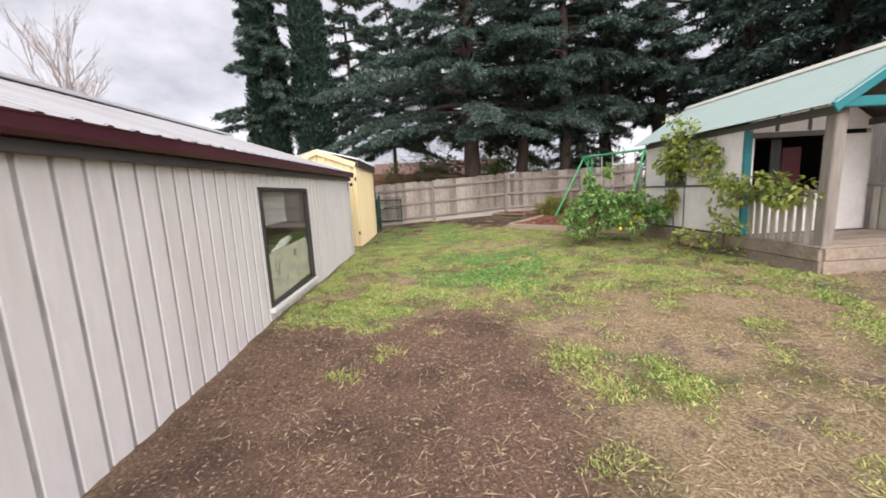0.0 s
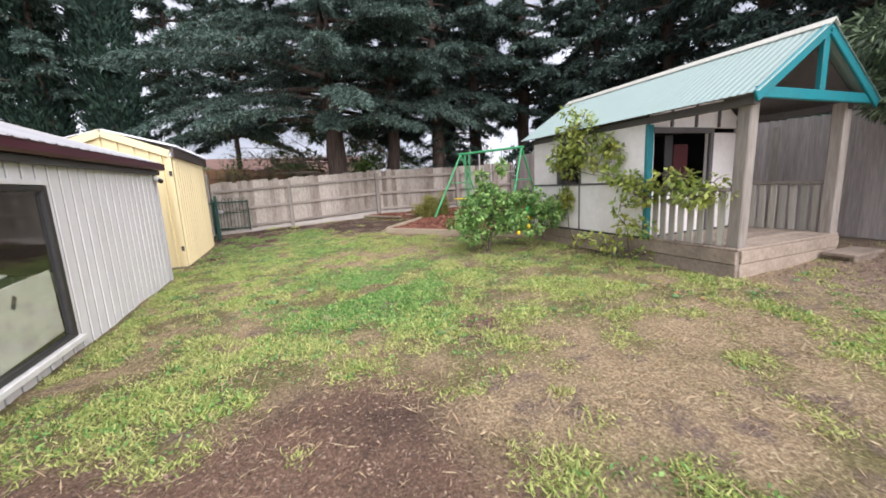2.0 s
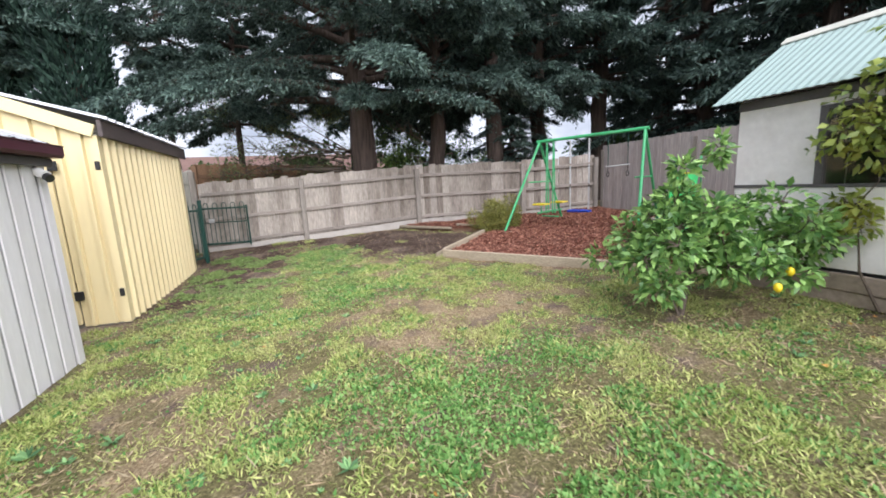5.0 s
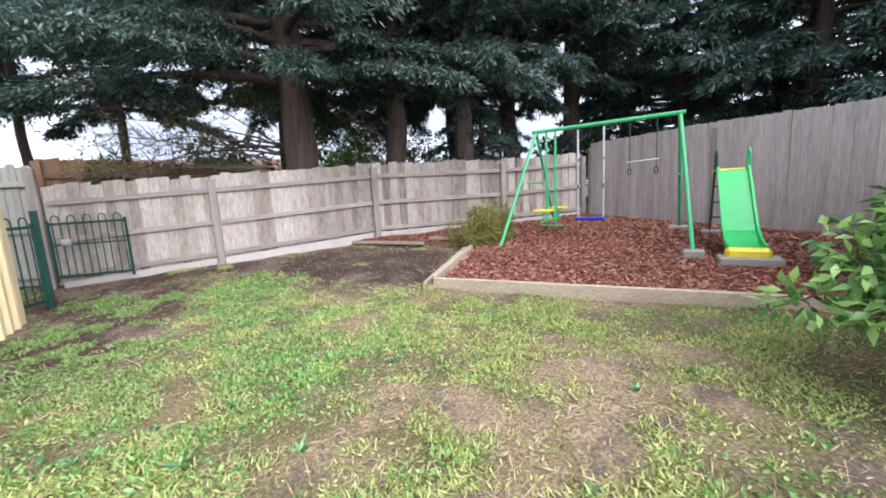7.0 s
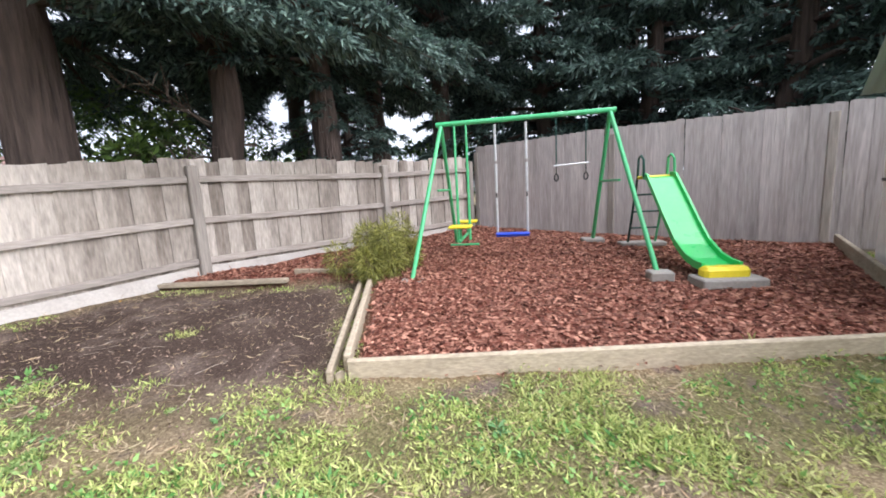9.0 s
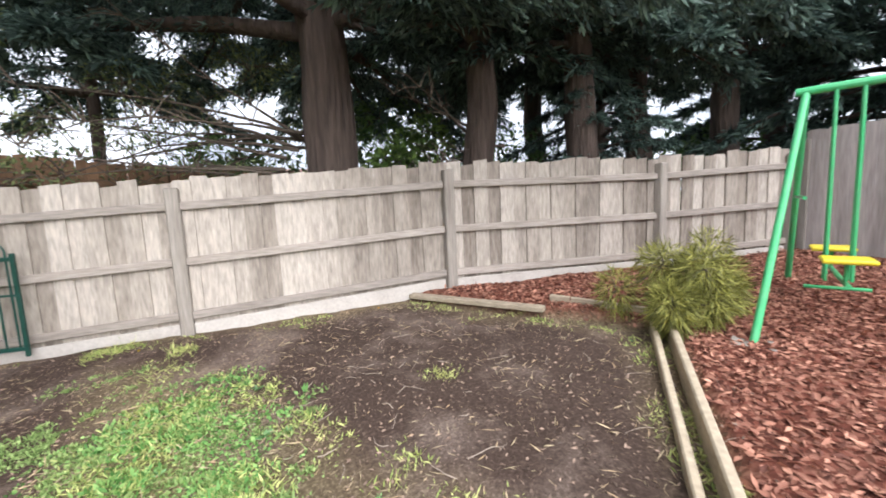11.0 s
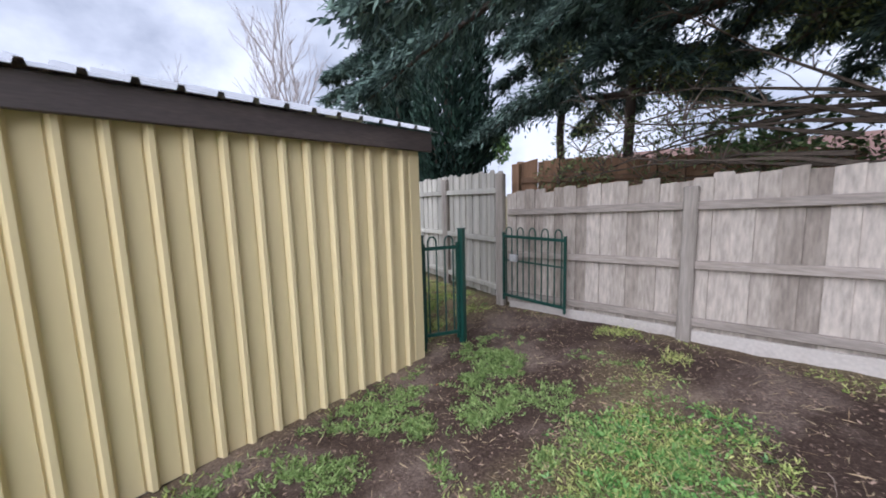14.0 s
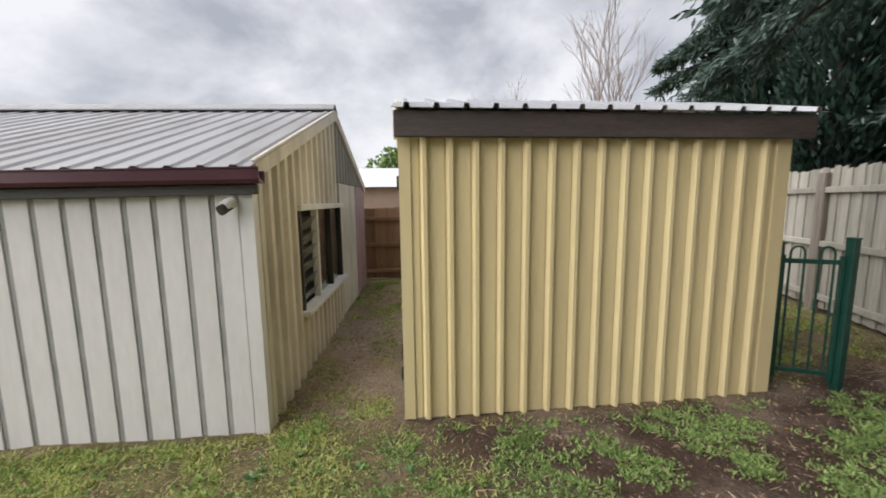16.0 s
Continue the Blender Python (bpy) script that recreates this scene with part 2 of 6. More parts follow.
M_BROOM = material("feathery_olive_foliage", (0.17, 0.18, 0.05), 0.6, vary=0.15, grain=8, stain=2, bump=0, per_island=0.4, tone=(0.34, 0.33, 0.08), trans=0.3)
M_WATTLE = material("grey_green_hanging_leaf", (0.065, 0.105, 0.06), 0.55, vary=0.2, grain=4, stain=0.8, bump=0, per_island=0.5, tone=(0.19, 0.25, 0.14), trans=0.3)
M_OLIVE = material("dull_olive_leaf", (0.10, 0.14, 0.055), 0.6, vary=0.15, grain=8, stain=2, bump=0, per_island=0.4, tone=(0.19, 0.23, 0.09), trans=0.3)
M_FRUIT = material("lemon_rind", (0.85, 0.62, 0.02), 0.4, vary=0.05, grain=60, bump=0.1)

# ---- building helpers ----
ORIGIN = {}


def ground_z(x, y):
    """Height of the lawn: it rises gently to the back and to the right."""
    base = np.interp(y, [0, 2.7, 5, 9.8, 13.7, 15.5], [-0.14, -0.09, 0, 0, 0.07, 0.17])
    return base + np.interp(y, [6, 15], [0.035, 0.06]) * (np.clip(x, -1.73, 8) + 1.73)


def thing(name, at, label, category, group="", kind=""):
    ob = new(name)
    ob.location = at
    ORIGIN[ob] = Vector(at)
    return tagged(ob, label, category, group, kind)


def link(name, me, mat, parent, label="", kind=""):
    me.materials.append(mat)
    ob = new(name, me)
    if parent is not None:
        ob.parent = parent
        me.transform(Matrix.Translation(-ORIGIN[parent]))
        ORIGIN[ob] = ORIGIN[parent]
    else:
        ORIGIN[ob] = Vector((0, 0, 0))
    return tagged(ob, label, "", "", kind)


def part(name, bm, mat, parent, label="", smooth=False, kind=""):
    """Links a bmesh, built in world metres, as one mesh under a thing or a part."""
    me = bpy.data.meshes.new(name)
    bmesh.ops.recalc_face_normals(bm, faces=bm.faces)
    bm.to_mesh(me)
    bm.free()
    if smooth:
        me.shade_smooth()
    return link(name, me, mat, parent, label, kind)


def piece(name, me, m, parent):
    """One of many alike pieces on shared mesh data, at the world pose m."""
    ob = new(name, me)
    ob.parent = parent
    ob.matrix_basis = Matrix.Translation(-ORIGIN[parent]) @ m
    return ob


def mesh_np(name, v, f):
    """A mesh from arrays of vertices (n, 3) and faces (m, k)."""
    me = bpy.data.meshes.new(name)
    v, f = np.asarray(v, np.float32), np.asarray(f, np.int32)
    me.vertices.add(len(v))
    me.vertices.foreach_set("co", v.ravel())
    me.loops.add(f.size)
    me.loops.foreach_set("vertex_index", f.ravel())
    me.polygons.add(len(f))
    me.polygons.foreach_set("loop_start", np.arange(0, f.size, f.shape[1], dtype=np.int32))
    me.update(calc_edges=True)
    me.validate()
    return me


def beam(p, q, w, h, up=(0, 0, 1), bevel=0.006, bm=None):
    """A bar from p to q, w wide and h high, with eased edges."""
    bm = bm or bmesh.new()
    p, q = Vector(p), Vector(q)
    d = (q - p)
    n = d.normalized()
    s = n.cross(Vector(up))
    if s.length < 1e-4:
        s = n.cross(Vector((1, 0, 0)))
    s.normalize()
    t = s.cross(n)
    m = Matrix((s * w, n * d.length, t * h)).transposed().to_4x4()
    m.translation = (p + q) / 2
    made = bmesh.ops.create_cube(bm, size=1.0, matrix=m)["verts"]
    if bevel:
        edges = list({e for v in made for e in v.link_edges})
        bmesh.ops.bevel(bm, geom=edges, offset=min(bevel, w * 0.3, h * 0.3), segments=1, affect='EDGES')
    return bm


def box(x0, x1, y0, y1, z0, z1, bevel=0.006, bm=None):
    return beam(((x0 + x1) / 2, y0, (z0 + z1) / 2), ((x0 + x1) / 2, y1, (z0 + z1) / 2), abs(x1 - x0), abs(z1 - z0), bevel=bevel, bm=bm)


def tube(points, radii, sides=8, bm=None, cap=True):
    """A round bar along points."""
    bm = bm or bmesh.new()
    points = [Vector(p) for p in points]
    if not hasattr(radii, "__len__"):
        radii = [radii] * len(points)
    rings = []
    side = None
    for i, (p, r) in enumerate(zip(points, radii)):
        n = (points[min(i + 1, len(points) - 1)] - points[max(i - 1, 0)]).normalized()
        if side is None:
            side = n.orthogonal().normalized()
        side = (side - n * side.dot(n)).normalized()
        t = n.cross(side)
        rings.append([bm.verts.new(p + (side * math.cos(a) + t * math.sin(a)) * r) for a in (math.tau * k / sides for k in range(sides))])
    for a, b in zip(rings, rings[1:]):
        for k in range(sides):
            bm.faces.new((a[k], a[(k + 1) % sides], b[(k + 1) % sides], b[k]))
    if cap:
        bm.faces.new(rings[0][::-1])
        bm.faces.new(rings[-1])
    return bm


def extrude(profile, origin, u, v, along, bm=None):
    """A closed outline in the plane of u and v, drawn out along a vector."""
    bm = bm or bmesh.new()
    o, u, v, along = Vector(origin), Vector(u), Vector(v), Vector(along)
    a = [bm.verts.new(o + u * x + v * y) for x, y in profile]
    b = [bm.verts.new(w.co + along) for w in a]
    for i in range(len(a)):
        j = (i + 1) % len(a)
        bm.faces.new((a[i], a[j], b[j], b[i]))
    bm.faces.new(a[::-1])
    bm.faces.new(b)
    return bm


def ribs(length, pitch, height, groove=0.0, base=0.046, top=0.028, slot=0.016):
    """The line of a ribbed sheet: flat pans, and narrow proud ribs with a sharp groove at the foot."""
    line = [(0.0, 0.0)]
    u = pitch / 2
    while u + base / 2 < length:
        if groove:
            line += [(u - base / 2 - slot, 0.0), (u - base / 2 - slot + 0.002, -groove), (u - base / 2, -groove)]
        else:
            line += [(u - base / 2, 0.0)]
        line += [(u - top / 2, height), (u + top / 2, height), (u + base / 2, 0.0)]
        u += pitch
    line.append((length, 0.0))
    return line


def waves(length, pitch, height):
    steps = max(4, int(length / pitch * 6))
    return [(length * i / steps, height * 0.5 * (1 + math.sin(math.tau * length * i / steps / pitch))) for i in range(steps + 1)]


def sheet(line, origin, u, n, low, high, thick=0.004):
    """A profiled sheet: the line runs along u and stands out along n; low(u) and high(u) give its two ends as points' offsets."""
    bm = bmesh.new()
    o, u, n = Vector(origin), Vector(u), Vector(n)
    rows = []
    for a, d in line:
        lo, hi = Vector(low(a)), Vector(high(a))
        f = o + u * a + n * d
        rows.append([bm.verts.new(w) for w in (f + lo, f + hi, f + hi - n * thick, f + lo - n * thick)])
    for a, b in zip(rows, rows[1:]):
        for k in range(4):
            bm.faces.new((a[k], b[k], b[(k + 1) % 4], a[(k + 1) % 4]))
    bm.faces.new(rows[0])
    bm.faces.new(rows[-1][::-1])
    return bm


def clad(name, parent, mat, start, end, z0, z1, n, pitch=0.19, rib=0.03, width=0.76, label="", base=0.046, top=0.028, groove=0.012, slot=0.016):
    """A wall of ribbed sheets from start to end (x, y); z0 and z1 are numbers or functions of the distance along it."""
    s, e = Vector((*start, 0)), Vector((*end, 0))
    total = (e - s).length
    u = (e - s).normalized()
    count = max(1, round(total / width))
    low = z0 if callable(z0) else (lambda a: z0)
    high = z1 if callable(z1) else (lambda a: z1)
    for i in range(count):
        a0, a1 = total * i / count, total * (i + 1) / count
        line = ribs(a1 - a0, (a1 - a0) / max(1, round((a1 - a0) / pitch)), rib, groove, base, top, slot)
        part(name, sheet(line, s + u * a0, u, n, lambda a: (0, 0, low(a0 + a)), lambda a: (0, 0, high(a0 + a))), mat, parent, label)


# ---- white shed ----
WX, WY = -1.73, 9.80          # the corner that the path passes
GX, GY = -6.80, 10.0          # the far corner of its gable end
ws = thing("white_shed", (WX, 4.0, 0.0), "long low shed clad in weathered white ribbed steel with maroon gutter", "shed")
X1 = (1, 0, 0)
WIN = (5.14, 6.72, 0.17, 1.46)   # side window: y, y, z, z
wall_low = lambda y: float(np.interp(y, [-3.2, 2.7, 5, 9.8], [-0.18, -0.11, -0.02, -0.02]))
fall = lambda y: 0.0119 * (y - 9.4)      # the eaves drop towards the near end


def trough_line(y0, y1, pitch=0.181, deep=0.022):
    """Broad flat crowns and narrow troughs, in step along the whole wall."""
    line, k = [(0.0, 0.0)], math.ceil((y0 - 9.747 + 0.03) / pitch)
    while 9.747 + pitch * k + 0.03 < y1:
        c = 9.747 + pitch * k - y0
        line += [(c - 0.021, 0.0), (c - 0.016, -deep), (c + 0.016, -deep), (c + 0.019, 0.0)]
        k += 1
    return line + [(y1 - y0, 0.0)]


def white_wall(y0, y1, low, high):
    """Sheets of four crowns each, lapped in the middle of a crown."""
    cuts = [y0] + [c for c in (9.6565 - 0.724 * k for k in range(18, -1, -1)) if y0 + 0.1 < c < y1 - 0.05] + [y1]
    for i, (a, b) in enumerate(zip(cuts, cuts[1:])):
        jut = [0.0, 0.006, 0.002][i % 3]
        part("wall_sheet", sheet(trough_line(a, b), (WX + 0.014, a, 0), (0, 1, 0), X1, lambda d: (0, 0, low(a + d) - jut), lambda d: (0, 0, high(a + d))), M_WHITE, ws)
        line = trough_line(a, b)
        # added strips fill the troughs, so that their shade is drawn as a dark colour
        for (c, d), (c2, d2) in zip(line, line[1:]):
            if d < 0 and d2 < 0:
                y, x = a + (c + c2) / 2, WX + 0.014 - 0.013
                part("lap_strip", beam((x, y, low(y) + 0.012), (x, y, high(y) - 0.004), 0.029, 0.012, up=X1, bevel=0.003), M_SHADE_GRIME, ws)


eave_z = lambda y: 1.735 + fall(y)
white_wall(-3.2, WIN[0] - 0.03, wall_low, eave_z)
white_wall(WIN[0] - 0.03, WIN[1] + 0.03, wall_low, lambda y: WIN[2] - 0.05)
white_wall(WIN[0] - 0.03, WIN[1] + 0.03, lambda y: WIN[3] + 0.05, eave_z)
white_wall(WIN[1] + 0.03, WY - 0.01, wall_low, eave_z)
# gable end, ribbed as far as the window, then a door panel and a pink panel
gd = (Vector((GX, GY, 0)) - Vector((WX, WY, 0)))
GLEN = gd.length
gu = gd.normalized()
gn = Vector((-gu.y, gu.x, 0))
gn = gn if gn.y > 0 else -gn
RIDGE = 2.62                     # distance along the gable to the ridge
gable_top = lambda a: 1.83 + 0.90 * (a / RIDGE) if a <= RIDGE else 2.73 - 0.90 * ((a - RIDGE) / (GLEN - RIDGE))
at_g = lambda a: tuple((Vector((WX, WY, 0)) + gu * a).xy)
GW = (0.92, 2.72, 0.62, 1.56)
clad("gable_sheet", ws, M_CREAM, at_g(0.0), at_g(GW[0]), -0.02, gable_top, gn, rib=0.04, base=0.10, top=0.062, groove=0.0, pitch=0.19, label="cream ribbed sheet with brown streaks")
clad("gable_sheet", ws, M_CREAM, at_g(GW[0]), at_g(GW[1]), -0.02, GW[2] - 0.04, gn, rib=0.04, base=0.10, top=0.062, groove=0.0, pitch=0.19)
clad("gable_sheet", ws, M_CREAM, at_g(GW[0]), at_g(RIDGE), GW[3] + 0.05, lambda a: gable_top(a + GW[0]), gn, rib=0.04, base=0.10, top=0.062, groove=0.0, pitch=0.19)
clad("gable_sheet", ws, M_GREYED, at_g(RIDGE), at_g(GLEN), 1.90, lambda a: gable_top(a + RIDGE), gn, rib=0.04, base=0.10, top=0.062, groove=0.0, pitch=0.19, label="weathered grey sheet above the door")
part("side_door", beam((*at_g(2.78), 0.94), (*at_g(4.05), 0.94), 0.05, 1.90), M_CREAM, ws, "flat cream door panel")
part("pink_panel", beam((*at_g(4.07), 0.94), (*at_g(GLEN), 0.94), 0.06, 1.90), M_PINK, ws, "flat faded pink panel")
part("corner_flashing", extrude([(0.034, 0.034), (-0.06, 0.034), (-0.06, 0.028), (0.028, 0.028), (0.028, -0.06), (0.034, -0.06)], (WX, WY, -0.02), (1, 0, 0), (0, 1, 0), (0, 0, 1.76)), M_WHITE, ws)
# far walls close it
part("back_wall", box(GX - 0.05, GX, -3.2, GY - 0.05, -0.1, 1.86), M_CREAM, ws)
part("end_wall", box(GX, WX - 0.05, -3.26, -3.2, -0.2, 1.86), M_CREAM, ws)
part("shed_floor", box(GX, WX - 0.02, -3.2, WY - 0.1, -0.2, -0.03), M_CONCRETE, ws)
# roof
ev, rg = Vector((WX + 0.12, 0, 1.862)), Vector((WX - RIDGE, 0, 2.81))
far_ev = Vector((GX - 0.15, 0, 1.87))
roof_y0, roof_y1 = -3.4, WY + 0.06
count = 17
for i in range(count):
    a0, a1 = (roof_y1 - roof_y0) * i / count, (roof_y1 - roof_y0) * (i + 1) / count
    line = ribs(a1 - a0, (a1 - a0) / 4, 0.015, base=0.075, top=0.03)
    down = lambda a: Vector((0, 0, fall(roof_y0 + a0 + a)))
    skew = lambda a: Vector((0, 0.04 * (roof_y0 + a0 + a) / roof_y1 * RIDGE, 0)) + down(a)
    up_n = Vector((0.33, 0, 0.94))
    part("roof_sheet", sheet(line, (0, roof_y0 + a0, 0), (0, 1, 0), up_n, lambda a: ev + down(a), lambda a: rg + skew(a)), M_ROOF, ws, "pale galvanised ribbed roof sheet" if i == 0 else "")
    for k in range(4):
        yc = roof_y0 + a0 + (a1 - a0) * (k + 0.5) / 4
        part("rib_closer", beam((ev.x - 0.012, yc - 0.024, ev.z + fall(yc) + 0.009), (ev.x - 0.012, yc + 0.024, ev.z + fall(yc) + 0.009), 0.016, 0.02, bevel=0.004), M_BLACK, ws)
    part("far_roof_sheet", sheet(line, (0, roof_y0 + a0, 0), (0, 1, 0), (-0.4, 0, 0.92), lambda a: far_ev + skew(a), lambda a: rg + skew(a)), M_ROOF, ws)
part("ridge_cap", extrude([(-0.16, -0.05), (0, 0.035), (0.16, -0.05), (0.16, -0.035), (0, 0.055), (-0.16, -0.035)], (rg.x, roof_y0, rg.z + 0.03 + fall(roof_y0)), (1, 0, 0), (0, 0, 1), (0, roof_y1 - roof_y0 + 0.1, fall(roof_y1 + 0.1) - fall(roof_y0))), M_ROOF, ws)
# verge flashing down the gable
for a, b in ((0.0, RIDGE), (RIDGE, GLEN)):
    pa, pb = Vector((*at_g(a), gable_top(a) + 0.03)), Vector((*at_g(b), gable_top(b) + 0.03))
    part("verge_flashing", beam(pa + gn * 0.045, pb + gn * 0.045, 0.03, 0.13), M_CREAM, ws)
LONG = WY + 3.52
part("gutter", extrude([(0, 0), (0.10, 0), (0.115, 0.025), (0.115, 0.088), (0.122, 0.094), (0.122, 0.102), (0.104, 0.102), (0.10, 0.03), (0.012, 0.012), (0.012, 0.08), (0, 0.08)], (WX + 0.03, -3.4, 1.758 + fall(-3.4)), (1, 0, 0), (0, 0, 1), (0, LONG, 0.0119 * LONG)), M_MAROON, ws, "maroon painted metal gutter")
part("eave_board", beam((WX + 0.053, -3.4, 1.722 + fall(-3.4)), (WX + 0.053, WY + 0.08, 1.722 + fall(WY + 0.08)), 0.044, 0.066), M_EAVE, ws, "dark grey board under the gutter")
# side window
win = part("side_window", box(WX - 0.03, WX + 0.034, WIN[0] - 0.03, WIN[0] + 0.03, WIN[2] - 0.02, WIN[3] + 0.03), M_FRAME, ws, "fixed window in a dark metal frame")
part("window_frame", box(WX - 0.03, WX + 0.034, WIN[1] - 0.035, WIN[1] + 0.03, WIN[2] - 0.02, WIN[3] + 0.03), M_FRAME, win)
part("window_frame", box(WX - 0.03, WX + 0.034, WIN[0] + 0.03, WIN[1] - 0.035, WIN[3] - 0.02, WIN[3] + 0.03), M_FRAME, win)
part("window_frame", box(WX - 0.03, WX + 0.034, WIN[0] + 0.03, WIN[1] - 0.035, WIN[2] - 0.02, WIN[2] + 0.02), M_FRAME, win)
pane = part("pane", box(WX - 0.004, WX + 0.002, WIN[0] + 0.03, WIN[1] - 0.035, WIN[2] + 0.02, WIN[3] - 0.02, bevel=0), M_GLASS, win)
pane.visible_shadow = False
part("window_sill", box(WX + 0.0, WX + 0.075, WIN[0] - 0.06, WIN[1] + 0.08, WIN[2] - 0.075, WIN[2] - 0.022), M_SILL, win, "flaking white sill")
part("head_flashing", box(WX + 0.028, WX + 0.04, WIN[0] - 0.07, WIN[1] + 0.05, WIN[3] + 0.032, WIN[3] + 0.075), M_WHITE, win)
part("window_sill", box(WX + 0.0, WX + 0.075, 0.5, 2.22, 0.12, 0.175), M_SILL, ws, "flaking white sill of the next window")
# what stands behind the side window
board = part("leaning_board", beam((WX - 0.045, 5.17, 0.44), (WX - 0.045, 6.68, 0.50), 0.02, 0.56), M_BOARD, ws, "stained cream board behind the window")
for y, z, h, w in ((5.44, 0.58, 0.16, 0.016), (5.52, 0.52, 0.13, 0.02), (6.12, 0.63, 0.09, 0.05), (5.78, 0.36, 0.05, 0.03)):
    part("scuff_mark", beam((WX - 0.0335, y, z - h / 2), (WX - 0.0335, y + 0.05, z + h / 2), w, 0.003, up=X1, bevel=0.001), M_DARK, board)
blind = part("blind", box(WX - 0.07, WX - 0.055, 5.18, 6.0, 1.06, 1.46), M_BLIND, ws, "grey slatted blind")
for k in range(7):
    part("slat", box(WX - 0.054, WX - 0.045, 5.18, 6.0, 1.07 + 0.055 * k, 1.11 + 0.055 * k), M_BLIND, blind)
cloth_bm = bmesh.new()
bmesh.ops.create_icosphere(cloth_bm, subdivisions=3, radius=1.0)
for v in cloth_bm.verts:
    k = 1 + 0.5 * noise.noise(v.co * 2.1)
    v.co = Vector((WX - 0.07 + v.co.x * 0.018, 5.85 + v.co.y * 0.30 * k, 0.79 + v.co.y * 0.06 + v.co.z * 0.055 * k))
part("cloth", cloth_bm, M_SILL, ws, "crumpled white cloth", smooth=True)
# gable window of three panes with louvre blades
gp = lambda a, d, z: Vector((*at_g(a), z)) + gn * d
gw = part("gable_window", beam(gp(GW[0] - 0.05, 0.03, GW[3] + 0.03), gp(GW[1] + 0.05, 0.03, GW[3] + 0.03), 0.09, 0.06), M_SILL, ws, "three-light window with a white frame and louvres")
part("window_sill", beam(gp(GW[0] - 0.05, 0.04, GW[2] - 0.02), gp(GW[1] + 0.05, 0.04, GW[2] - 0.02), 0.13, 0.05), M_SILL, gw)
for a in (GW[0] + 0.02, GW[0] + 0.60, GW[0] + 1.20, GW[1] - 0.02):
    part("mullion", beam(gp(a, 0.01, GW[2]), gp(a, 0.01, GW[3]), 0.045, 0.07, up=gn), M_SILL if GW[0] + 0.1 < a < GW[0] + 0.7 else M_FRAME, gw)
for i, (a, b) in enumerate(((GW[0] + 0.04, GW[0] + 0.57), (GW[0] + 0.63, GW[0] + 1.17), (GW[0] + 1.23, GW[1] - 0.04))):
    if i == 0:
        for k in range(6):
            z = GW[2] + 0.08 + 0.145 * k
            part("louvre_blade", beam(gp(a, -0.01, z), gp(b, -0.01, z), 0.006, 0.15, up=Vector((0, 0, 1)) + gn * 0.5, bevel=0), M_GLASS, gw)
    else:
        pn = part("pane", beam(gp(a, 0.0, (GW[2] + GW[3]) / 2), gp(b, 0.0, (GW[2] + GW[3]) / 2), 0.005, GW[3] - GW[2] - 0.01, bevel=0), M_GLASS, gw)
        pn.visible_shadow = False
# added near-black sheet: the room's shade seen through the panes
part("curtain", beam(gp(GW[0] - 0.1, -0.25, 1.0), gp(GW[1] + 0.1, -0.25, 1.0), 0.03, 1.3), M_DARK, ws, "dark sheet standing in for the shaded room behind the louvres")
# camera on the wall, under the gutter
sc = thing("security_camera", (WX + 0.03, 9.68, 1.60), "small black and white security camera on the shed wall", "camera")
part("bracket", tube([(WX + 0.025, 9.70, 1.66), (WX + 0.07, 9.69, 1.655), (WX + 0.10, 9.68, 1.63)], 0.014, 8), M_SILL, sc)
part("camera_body", tube([(WX + 0.06, 9.71, 1.635), (WX + 0.135, 9.67, 1.59)], [0.032, 0.034], 12), M_BLACK, sc)
part("lens_hood", tube([(WX + 0.05, 9.715, 1.645), (WX + 0.11, 9.68, 1.615)], [0.038, 0.038], 12), M_SILL, sc)

# ---- yellow shed ----
YX, YX2, YY0, YY1, YZ0, YZ1 = -1.69, -3.56, 10.83, 13.70, 0.05, 2.07
ys = thing("yellow_shed", (YX, YY0, 0.05), "small garden shed of primrose yellow ribbed steel, dark fascia", "shed")
YMID, YPK = (YX + YX2) / 2, 2.42
clad("wall_sheet", ys, M_YELLOW, (YX, 10.88), (YX, 13.58), YZ0, YZ1, X1, width=0.9, pitch=0.18, rib=0.034, base=0.06, top=0.026, groove=0.008, slot=0.012)
part("corner_flashing", box(YX - 0.01, YX + 0.006, YY0 + 0.03, 10.878, YZ0, YZ1, 0.002), M_YELLOW, ys)
part("corner_flashing", box(YX - 0.03, YX + 0.012, 13.582, YY1 + 0.004, YZ0, YZ1, 0.004), M_YELLOW, ys)
part("corner_flashing", extrude([(0.012, 0.034), (0.012, -0.045), (0.004, -0.045), (0.004, 0.026), (-0.06, 0.026), (-0.06, 0.034)], (YX, YY0, YZ0), (1, 0, 0), (0, -1, 0), (0, 0, YZ1 - YZ0)), M_YELLOW, ys)
ytop = lambda a: YZ1 + 0.02 + (YPK - YZ1) * (1 - abs(a - (YX - YX2) / 2) / ((YX - YX2) / 2))
clad("gable_sheet", ys, M_YELLOW, (YX - 0.05, YY0), (YX - 0.42, YY0), YZ0, lambda a: ytop(a + 0.05), (0, -1, 0), width=0.37)
door = part("shed_door", box(YX - 1.30, YX - 0.43, YY0 - 0.03, YY0 + 0.01, YZ0 + 0.03, 1.98), M_YELLOW, ys, "plain yellow steel door")
for z in (0.35, 1.72):
    part("hinge", box(YX - 0.44, YX - 0.36, YY0 - 0.05, YY0 - 0.028, z, z + 0.10), M_BLACK, ys)
    part("hinge", box(YX - 0.045, YX + 0.0, YY0 - 0.05, YY0 - 0.034, z, z + 0.09), M_BLACK, ys)
